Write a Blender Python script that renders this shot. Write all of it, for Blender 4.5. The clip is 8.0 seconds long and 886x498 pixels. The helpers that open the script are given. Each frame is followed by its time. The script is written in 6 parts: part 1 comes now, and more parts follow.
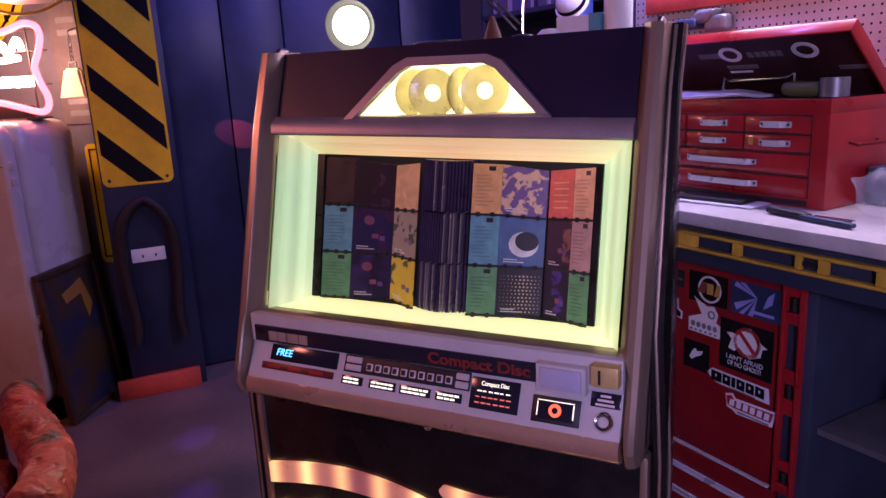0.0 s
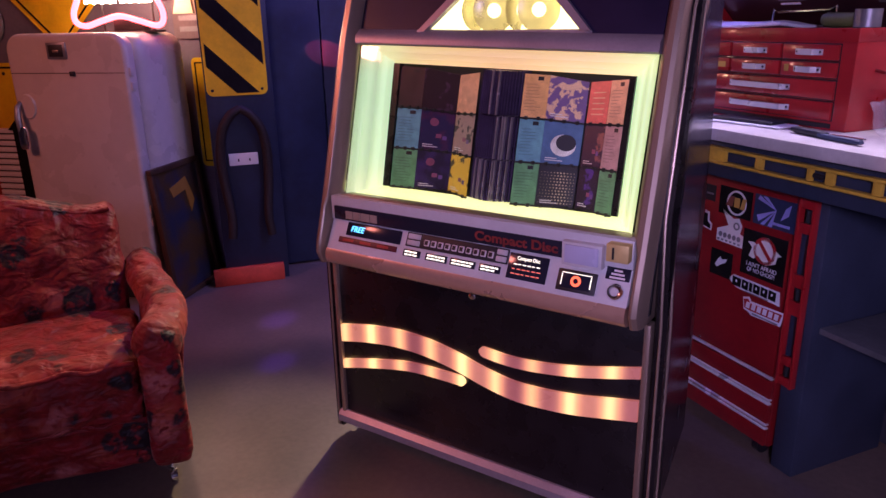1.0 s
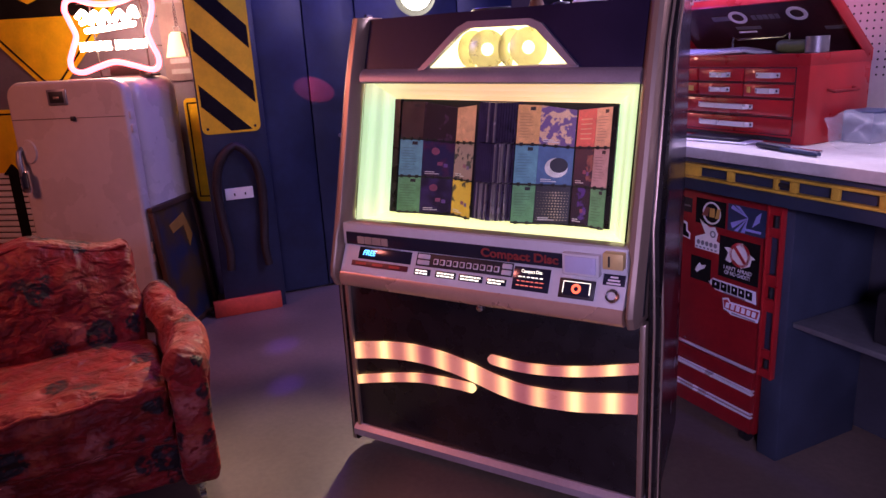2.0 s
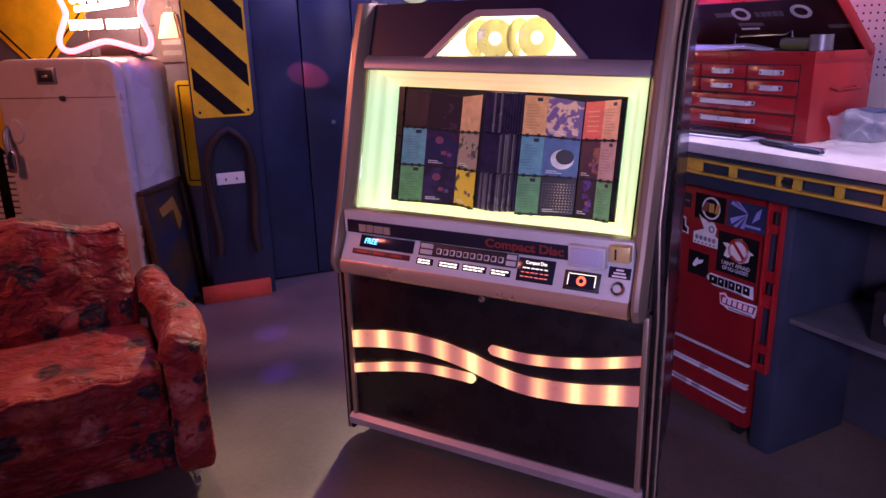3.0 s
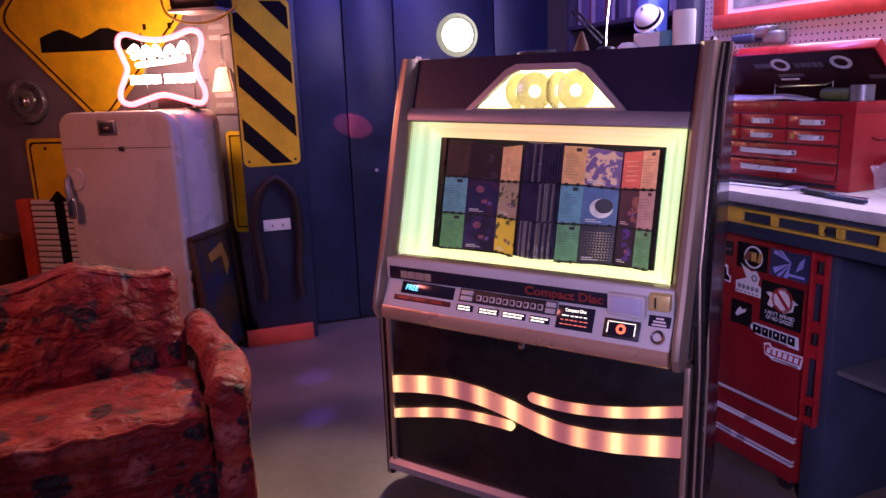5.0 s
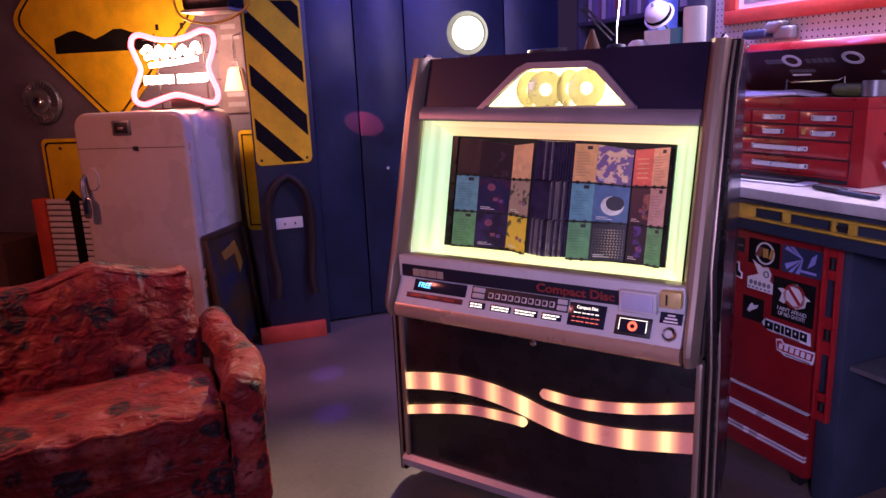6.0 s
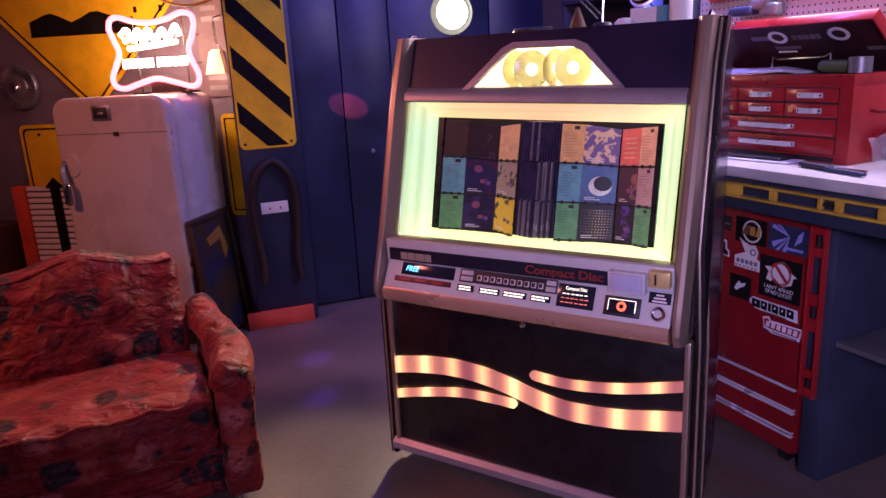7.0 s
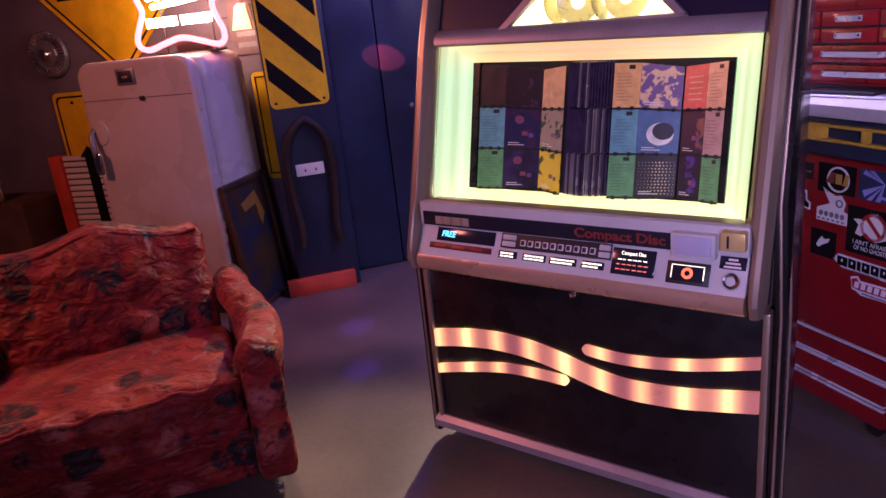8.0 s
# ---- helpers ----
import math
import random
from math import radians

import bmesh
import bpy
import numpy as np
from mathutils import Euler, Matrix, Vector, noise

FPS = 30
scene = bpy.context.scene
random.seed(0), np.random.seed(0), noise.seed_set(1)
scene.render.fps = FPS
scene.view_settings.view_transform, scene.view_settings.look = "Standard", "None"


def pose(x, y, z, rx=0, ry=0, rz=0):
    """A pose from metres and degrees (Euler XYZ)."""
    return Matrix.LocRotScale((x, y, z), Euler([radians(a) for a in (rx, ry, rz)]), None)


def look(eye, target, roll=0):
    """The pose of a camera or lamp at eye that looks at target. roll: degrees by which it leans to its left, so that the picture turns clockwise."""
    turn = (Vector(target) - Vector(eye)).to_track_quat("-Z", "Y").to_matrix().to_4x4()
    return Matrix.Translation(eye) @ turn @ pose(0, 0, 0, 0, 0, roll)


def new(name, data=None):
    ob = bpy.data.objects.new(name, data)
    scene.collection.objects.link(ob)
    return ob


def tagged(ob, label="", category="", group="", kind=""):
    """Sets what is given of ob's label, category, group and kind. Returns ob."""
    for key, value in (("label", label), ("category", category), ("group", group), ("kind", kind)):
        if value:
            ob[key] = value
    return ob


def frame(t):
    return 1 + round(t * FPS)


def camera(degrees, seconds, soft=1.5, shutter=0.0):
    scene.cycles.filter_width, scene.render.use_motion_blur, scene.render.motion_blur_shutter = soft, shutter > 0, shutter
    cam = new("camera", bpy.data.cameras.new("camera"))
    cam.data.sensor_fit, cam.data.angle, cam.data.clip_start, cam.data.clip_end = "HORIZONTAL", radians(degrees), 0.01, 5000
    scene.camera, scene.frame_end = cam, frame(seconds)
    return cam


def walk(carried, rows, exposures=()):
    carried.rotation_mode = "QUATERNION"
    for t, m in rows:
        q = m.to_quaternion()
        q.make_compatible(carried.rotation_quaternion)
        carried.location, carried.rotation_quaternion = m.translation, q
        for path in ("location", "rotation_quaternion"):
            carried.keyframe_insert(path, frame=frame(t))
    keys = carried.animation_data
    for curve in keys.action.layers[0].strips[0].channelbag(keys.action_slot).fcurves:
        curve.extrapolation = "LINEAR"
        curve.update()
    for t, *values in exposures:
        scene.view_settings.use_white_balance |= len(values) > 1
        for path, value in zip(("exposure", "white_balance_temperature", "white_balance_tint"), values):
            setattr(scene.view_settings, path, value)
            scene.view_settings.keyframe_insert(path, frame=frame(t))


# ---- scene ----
cam = camera(63.7, 8.0)
PATH = [
    (0, (0.803, -1.374, 1.484), (-0.102, 0.349, 1.024), -3.0),
    (0.5, (0.867, -1.512, 1.45), (-0.095, 0.157, 0.911), 0.8),
    (1, (1.028, -1.64, 1.431), (-0.041, -0.064, 0.821), -1.2),
    (1.5, (1.104, -1.722, 1.482), (-0.019, -0.173, 0.903), -4.7),
    (1.7, (1.085, -1.788, 1.476), (0.017, -0.183, 0.943), -4.5),
    (2.8, (0.953, -1.9, 1.465), (0.010, -0.235, 0.895), -1.6),
    (3, (0.968, -1.887, 1.468), (0.009, -0.228, 0.895), -1.6),
    (3.5, (0.974, -1.904, 1.473), (-0.04, -0.268, 0.931), -1.0),
    (4, (0.976, -1.9, 1.482), (-0.064, -0.27, 0.97), -1.5),
    (4.5, (0.976, -1.906, 1.487), (-0.071, -0.265, 1.027), -1.4),
    (4.7, (0.981, -1.911, 1.481), (-0.077, -0.274, 1.031), -1.7),
    (5.8, (0.994, -1.934, 1.488), (-0.095, -0.318, 1.040), -2.3),
    (6, (0.994, -1.935, 1.492), (-0.1, -0.323, 1.037), -2.5),
    (6.5, (0.982, -1.929, 1.496), (-0.086, -0.308, 1.013), -2.8),
    (7, (0.982, -1.924, 1.492), (-0.075, -0.304, 0.986), -3.1),
    (7.5, (0.967, -1.902, 1.473), (-0.107, -0.311, 0.913), -3.4),
    (8, (0.888, -1.7, 1.453), (-0.28, -0.198, 0.836), -6.1),
]
walk(cam, [(t, look(eye, target, roll)) for t, eye, target, roll in PATH],
     [(0.0, -0.12), (0.5, -0.04), (1.0, 0.08), (1.5, 0.24), (8.0, 0.24)])

# ---- room light and exposure ----
def lamp(name, kind, energy, colour, m, size=0.1, size_y=None, spread=180, cone=None, soft=0.3):
    data = bpy.data.lights.new(name, kind)
    data.energy, data.color = energy, colour
    if kind == "AREA":
        data.shape, data.size, data.size_y, data.spread = "RECTANGLE", size, size_y or size, radians(spread)
    else:
        data.shadow_soft_size = size
    if kind == "SPOT":
        data.spot_size, data.spot_blend = radians(cone), soft
    ob = new(name, data)
    ob.matrix_world = m
    return ob


world = bpy.data.worlds.new("world")
scene.world = world
world.use_nodes = True
world.node_tree.nodes["Background"].inputs[0].default_value = (0.36, 0.2, 0.62, 1)
world.node_tree.nodes["Background"].inputs[1].default_value = 0.06

# clamp lamp bulb behind the jukebox
lamp("clamp_lamp_light", "SPOT", 190, (1, 0.78, 0.52), look((-0.945, 1.19, 1.717), (0.0, -1.5, 0.3)), 0.035, cone=88, soft=0.8)
# tube over the workbench, above the top of the view
lamp("bench_tube_light", "AREA", 33, (0.74, 0.6, 1.0), pose(0, 0, 0, 0, 0, -33) @ pose(0.1, 1.35, 2.25, 0, 0, 0), 1.3, 0.12)
# unseen blue fill lamp, added high in the corner over the door wall
lamp("blue_party_light", "AREA", 19, (0.16, 0.12, 1.0), look((-1.25, 1.35, 2.68), (-1.45, 1.25, 0.3)), 0.3, 0.3, spread=170)
# and a second unseen one, added to brighten the shelf corner
lamp("blue_party_light", "AREA", 19, (0.34, 0.24, 1.0), look((0.25, 0.95, 2.6), (-0.2, 2.0, 1.6)), 0.3, 0.3, spread=150)
# unseen fills added: red high on the left, violet behind the camera
lamp("red_party_light", "AREA", 32, (1.0, 0.27, 0.23), look((-2.5, -1.9, 2.6), (-0.9, -0.2, 0.1)), 0.5, 0.5)
lamp("violet_party_light", "AREA", 19, (0.62, 0.46, 1.0), look((1.7, -3.2, 1.9), (0.85, 0.5, 0.6)), 0.5, 0.5, spread=84)
lamp("pink_spot_light", "SPOT", 1900, (1.0, 0.06, 0.13), look((-0.95, -1.49, 2.4), (-1.933, 1.557, 1.262)) @ Matrix.Diagonal((1.3, 0.9, 1, 1)), 0.004, cone=2.75, soft=0.25)
for spot in ((-1.55, 0.66, 0), (-1.2, 0.31, 0)):
    lamp("blue_spot_light", "SPOT", 550, (0.14, 0.04, 1.0), look((-0.6, -1.6, 2.6), spot), 0.02, cone=3.6, soft=1.0)



# ---- materials ----
def mat(name, colour, rough=0.5, metal=0.0, vary=0.15, scale=8.0, bump=0.0, bscale=60.0, emit=None, strength=0.0, coat=0.0,
        second=None, edges=(0.45, 0.6), spec=0.5):
    """A material with mottling at two scales, roughness variation and fine relief."""
    m = bpy.data.materials.new(name)
    m.use_nodes = True
    nt = m.node_tree
    b = nt.nodes["Principled BSDF"]
    b.inputs["Roughness"].default_value, b.inputs["Metallic"].default_value = rough, metal
    b.inputs["Coat Weight"].default_value = coat
    b.inputs["Specular IOR Level"].default_value = spec
    tc = nt.nodes.new("ShaderNodeTexCoord")
    n1, n2 = nt.nodes.new("ShaderNodeTexNoise"), nt.nodes.new("ShaderNodeTexNoise")
    for n, s in ((n1, scale), (n2, bscale)):
        n.inputs["Scale"].default_value, n.inputs["Detail"].default_value = s, 6
        nt.links.new(tc.outputs["Object"], n.inputs["Vector"])
    ramp = nt.nodes.new("ShaderNodeValToRGB")
    ramp.color_ramp.elements[0].position, ramp.color_ramp.elements[1].position = (0.3, 0.7) if second is None else edges
    dark = second or [c * (1 - vary) for c in colour]
    lite = colour if second else [min(1, c * (1 + vary)) for c in colour]
    ramp.color_ramp.elements[0].color, ramp.color_ramp.elements[1].color = (*dark, 1), (*lite, 1)
    nt.links.new(n1.outputs["Fac"], ramp.inputs["Fac"])
    mix = nt.nodes.new("ShaderNodeMix")
    mix.data_type, mix.blend_type = "RGBA", "MULTIPLY"
    mix.inputs["Factor"].default_value = min(1.0, vary * 1.5)
    nt.links.new(ramp.outputs["Color"], mix.inputs["A"])
    nt.links.new(n2.outputs["Fac"], mix.inputs["B"])
    nt.links.new(mix.outputs["Result"], b.inputs["Base Color"])
    rr = nt.nodes.new("ShaderNodeMapRange")
    rr.inputs["To Min"].default_value, rr.inputs["To Max"].default_value = max(0.03, rough - 0.12), min(1, rough + 0.12)
    nt.links.new(n1.outputs["Fac"], rr.inputs["Value"])
    nt.links.new(rr.outputs["Result"], b.inputs["Roughness"])
    if bump:
        bp = nt.nodes.new("ShaderNodeBump")
        bp.inputs["Strength"].default_value, bp.inputs["Distance"].default_value = bump, 0.004
        nt.links.new(n2.outputs["Fac"], bp.inputs["Height"])
        nt.links.new(bp.outputs["Normal"], b.inputs["Normal"])
    if emit:
        b.inputs["Emission Color"].default_value, b.inputs["Emission Strength"].default_value = (*emit, 1), strength
    return m


def lit_strip(name, low, high, pitch, shift, strength):
    """A glowing translucent strip; bulb hot spots are painted into its emission at a regular pitch along x."""
    m = mat(name, (0.3, 0.17, 0.16), 0.3)
    nt = m.node_tree
    b = nt.nodes["Principled BSDF"]
    tc, sep = nt.nodes.new("ShaderNodeTexCoord"), nt.nodes.new("ShaderNodeSeparateXYZ")
    nt.links.new(tc.outputs["Object"], sep.inputs[0])
    def op(kind, a, b2):
        n = nt.nodes.new("ShaderNodeMath")
        n.operation = kind
        for i, v in ((0, a), (1, b2)):
            if isinstance(v, (int, float)):
                n.inputs[i].default_value = v
            else:
                nt.links.new(v, n.inputs[i])
        return n.outputs[0]
    wave = op("COSINE", op("MULTIPLY", op("ADD", sep.outputs["X"], shift), 2 * math.pi / pitch), 0)
    slow = op("COSINE", op("MULTIPLY", op("ADD", sep.outputs["X"], shift * 0.4), 2 * math.pi / (pitch * 3.3)), 0)
    fac = op("ADD", op("MULTIPLY", op("POWER", op("ADD", op("MULTIPLY", wave, 0.5), 0.5), 1.5), 0.6), op("MULTIPLY", op("ADD", slow, 1), 0.12))
    ramp = nt.nodes.new("ShaderNodeValToRGB")
    e = ramp.color_ramp.elements
    e[0].position, e[0].color = 0.0, (*low, 1)
    e[1].position, e[1].color = 1.0, (*high, 1)
    mid = e.new(0.55)
    mid.color = (1.0, 0.44, 0.2, 1)
    nt.links.new(fac, ramp.inputs[0])
    nt.links.new(ramp.outputs[0], b.inputs["Emission Color"])
    nt.links.new(op("ADD", op("MULTIPLY", fac, strength * 1.7), strength * 0.3), b.inputs["Emission Strength"])
    return m


def lit_panel(name, axis, stops, tint_axis, tints, strength):
    """A glowing translucent diffuser: soft light streaks along one axis and a tint along another, painted into its
    emission.
    """
    m = mat(name, (0.7, 0.7, 0.6), 0.4, vary=0.06)
    nt = m.node_tree
    b = nt.nodes["Principled BSDF"]
    tc, sep = nt.nodes.new("ShaderNodeTexCoord"), nt.nodes.new("ShaderNodeSeparateXYZ")
    nt.links.new(tc.outputs["Object"], sep.inputs[0])
    outs = []
    for ax, lo, hi, rows in ((axis, *stops), (tint_axis, *tints)):
        away = nt.nodes.new("ShaderNodeMath")
        away.operation = "ABSOLUTE"
        nt.links.new(sep.outputs[ax], away.inputs[0])
        rng = nt.nodes.new("ShaderNodeMapRange")
        rng.inputs["From Min"].default_value, rng.inputs["From Max"].default_value = lo, hi
        nt.links.new(away.outputs[0], rng.inputs["Value"])
        ramp = nt.nodes.new("ShaderNodeValToRGB")
        ramp.color_ramp.interpolation = "EASE"
        e = ramp.color_ramp.elements
        while len(e) < len(rows):
            e.new(0.5)
        for k, (pos, col) in enumerate(rows):
            e[k].position, e[k].color = pos, (*col, 1)
        nt.links.new(rng.outputs[0], ramp.inputs[0])
        outs.append(ramp.outputs[0])
    mix = nt.nodes.new("ShaderNodeMix")
    mix.data_type, mix.blend_type = "RGBA", "MULTIPLY"
    mix.inputs["Factor"].default_value = 1.0
    nt.links.new(outs[0], mix.inputs["A"])
    nt.links.new(outs[1], mix.inputs["B"])
    nt.links.new(mix.outputs["Result"], b.inputs["Emission Color"])
    b.inputs["Emission Strength"].default_value = strength
    return m


def glow(name, colour, strength, vary=0.1, scale=6.0):
    m = mat(name, [min(0.8, c) for c in colour], 0.4, vary=vary, scale=scale, emit=colour, strength=strength)
    return m


FLOOR = mat("concrete_floor", (0.17, 0.125, 0.1), 0.4, vary=0.28, scale=2.2, bump=0.15, bscale=45)
BLUE_WALL = mat("blue_paint", (0.018, 0.026, 0.058), 0.42, vary=0.3, scale=5, bump=0.12, bscale=30)
VIOLET_WALL = mat("grey_violet_paint", (0.15, 0.125, 0.17), 0.6, vary=0.2, scale=4, bump=0.15, bscale=40)
DARK_WALL = mat("dark_wall_paint", (0.035, 0.035, 0.05), 0.7, vary=0.25, scale=4, bump=0.2)
CEIL = mat("ceiling_paint", (0.12, 0.11, 0.12), 0.8, vary=0.15, scale=3)
ORANGE = mat("orange_paint", (0.62, 0.075, 0.04), 0.5, vary=0.2, scale=9)
SIGN_YELLOW = mat("sign_yellow", (0.84, 0.54, 0.012), 0.55, vary=0.14, scale=9, bump=0.05, spec=0.3)
SIGN_BLACK = mat("sign_black", (0.012, 0.011, 0.011), 0.7, vary=0.3, spec=0.05)
WHITE = mat("white_enamel", (0.55, 0.48, 0.42), 0.28, vary=0.08, scale=3, bump=0.03, bscale=20, coat=0.3)
WHITE_PLASTIC = mat("white_plastic", (0.75, 0.73, 0.72), 0.4, vary=0.06)
SILVER = mat("brushed_silver", (0.44, 0.34, 0.26), 0.34, metal=0.7, vary=0.06, scale=1.5, bscale=160)
NOSE = mat("polished_silver", (0.64, 0.42, 0.3), 0.27, metal=0.5, vary=0.1, scale=3)
RAIL = mat("satin_rail", (0.4, 0.36, 0.4), 0.42, metal=0.5, vary=0.15, scale=5, bscale=120)
CHROME = mat("chrome", (0.8, 0.8, 0.82), 0.12, metal=1.0, vary=0.05)
BLACK_GLOSS = mat("black_laminate", (0.012, 0.01, 0.012), 0.28, vary=0.3, scale=12, bump=0.03)
BLACK = mat("black_plastic", (0.018, 0.017, 0.02), 0.5, vary=0.3)
CASE_SIDE = mat("dark_side_laminate", (0.03, 0.025, 0.045), 0.25, vary=0.3, scale=2)
DECK = mat("grey_console", (0.55, 0.56, 0.56), 0.4, vary=0.08, scale=5, bump=0.04)
RED = mat("red_enamel", (0.38, 0.016, 0.02), 0.3, vary=0.18, scale=7, coat=0.3, bump=0.03, bscale=25)
RED_DARK = mat("dark_red_enamel", (0.22, 0.009, 0.012), 0.33, vary=0.2, scale=5, coat=0.2)
BENCH_TOP = mat("bench_top", (0.6, 0.56, 0.53), 0.45, vary=0.16, scale=6, bump=0.1)
WOOD = mat("brown_wood", (0.07, 0.035, 0.018), 0.5, vary=0.3, scale=10, bump=0.1)
YELLOW_LEVEL = mat("yellow_level", (0.66, 0.42, 0.05), 0.4, vary=0.2, scale=12)
POST_BLUE = mat("slate_blue_paint", (0.032, 0.042, 0.072), 0.5, vary=0.2, scale=6)
PEG = mat("pegboard", (0.5, 0.46, 0.42), 0.6, vary=0.1, scale=5)
HOLE = mat("dark_hole", (0.02, 0.02, 0.02), 0.9, vary=0.1)
GOLD = mat("brass", (0.75, 0.6, 0.24), 0.35, metal=0.35, vary=0.15)
PAPER = mat("paper", (0.7, 0.7, 0.74), 0.7, vary=0.08)
GREY = mat("grey_metal", (0.28, 0.28, 0.3), 0.4, metal=0.6, vary=0.2)
RUBBER = mat("rusty_iron", (0.03, 0.018, 0.015), 0.65, metal=0.3, vary=0.35, scale=18, bump=0.3)
NAVY = mat("navy_plastic", (0.03, 0.045, 0.1), 0.4, vary=0.2)
PIC = mat("dark_picture", (0.03, 0.035, 0.07), 0.35, vary=0.3, scale=6, second=(0.09, 0.05, 0.02), edges=(0.42, 0.62))
NEON = glow("neon_tube", (1.0, 0.085, 0.115), 8)
NEON_WHITE = glow("neon_white_tube", (1.0, 0.62, 0.46), 46)
BULB = glow("bulb_glass", (1.0, 0.95, 0.85), 7)
# brightness steps painted across the panels as streaks of tube light
LIGHT_STREAKS = ((0.0, (1.0, 1.0, 0.9)), (0.14, (0.78, 0.8, 0.7)), (0.3, (0.98, 1.0, 0.92)), (0.5, (0.6, 0.64, 0.5)), (0.66, (0.86, 0.9, 0.8)), (0.84, (0.62, 0.68, 0.52)), (1.0, (0.5, 0.56, 0.42)))
SIDE_GLOW = lit_panel("lit_green_diffuser", "X", (0.39, 0.474, LIGHT_STREAKS), "Z", (0.91, 1.38, ((0.0, (0.85, 0.96, 0.5)), (0.25, (0.64, 0.95, 0.5)), (0.75, (0.56, 0.9, 0.5)), (1.0, (0.85, 0.82, 0.42)))), 0.95)
TOP_GLOW = lit_panel("lit_peach_diffuser", "Z", (1.29, 1.375, ((0.0, (1.0, 1.0, 0.85)), (0.2, (0.95, 0.88, 0.7)), (0.5, (0.8, 0.72, 0.62)), (0.8, (0.86, 0.8, 0.7)), (1.0, (0.66, 0.64, 0.5)))), "X", (0.0, 0.474, ((0.0, (1.0, 0.6, 0.27)), (0.55, (1.0, 0.68, 0.3)), (0.85, (0.92, 0.86, 0.4)), (1.0, (0.66, 0.9, 0.44)))), 0.9)
SILL_GLOW = lit_panel("lit_yellow_diffuser", "Z", (0.91, 0.93, ((0.0, (0.9, 0.9, 0.7)), (0.5, (1.0, 1.0, 0.85)), (1.0, (0.86, 0.9, 0.66)))), "X", (0.0, 0.474, ((0.0, (1.0, 0.95, 0.52)), (0.7, (0.98, 1.0, 0.52)), (1.0, (0.8, 1.0, 0.52)))), 1.05)
HEAD_GLOW = glow("lit_amber_panel", (1.0, 0.85, 0.46), 2.4, 0.3, 14)
STRIP_A = lit_strip("lit_wave", (0.85, 0.19, 0.2), (1.0, 0.86, 0.36), 0.118, 0.03, 0.85)
BLUE_LED = glow("blue_led_text", (0.1, 0.5, 1.0), 3.0)
WARM_LED = glow("lit_white_label", (1.0, 0.9, 0.75), 1.6)
RED_LED = glow("lit_red_label", (1.0, 0.12, 0.06), 2.0)
DIM_RED_LED = glow("dim_red_label", (1.0, 0.2, 0.14), 0.7)
RED_TEXT = mat("red_lettering", (0.24, 0.03, 0.024), 0.5, vary=0.3, scale=40)
HANDLE = mat("polished_handle", (0.78, 0.78, 0.8), 0.3, metal=0.45, vary=0.06)
SCREEN = mat("smoky_plate", (0.45, 0.47, 0.62), 0.25, vary=0.05)
DARK_GLASS = mat("dark_display", (0.02, 0.02, 0.035), 0.12, vary=0.1)


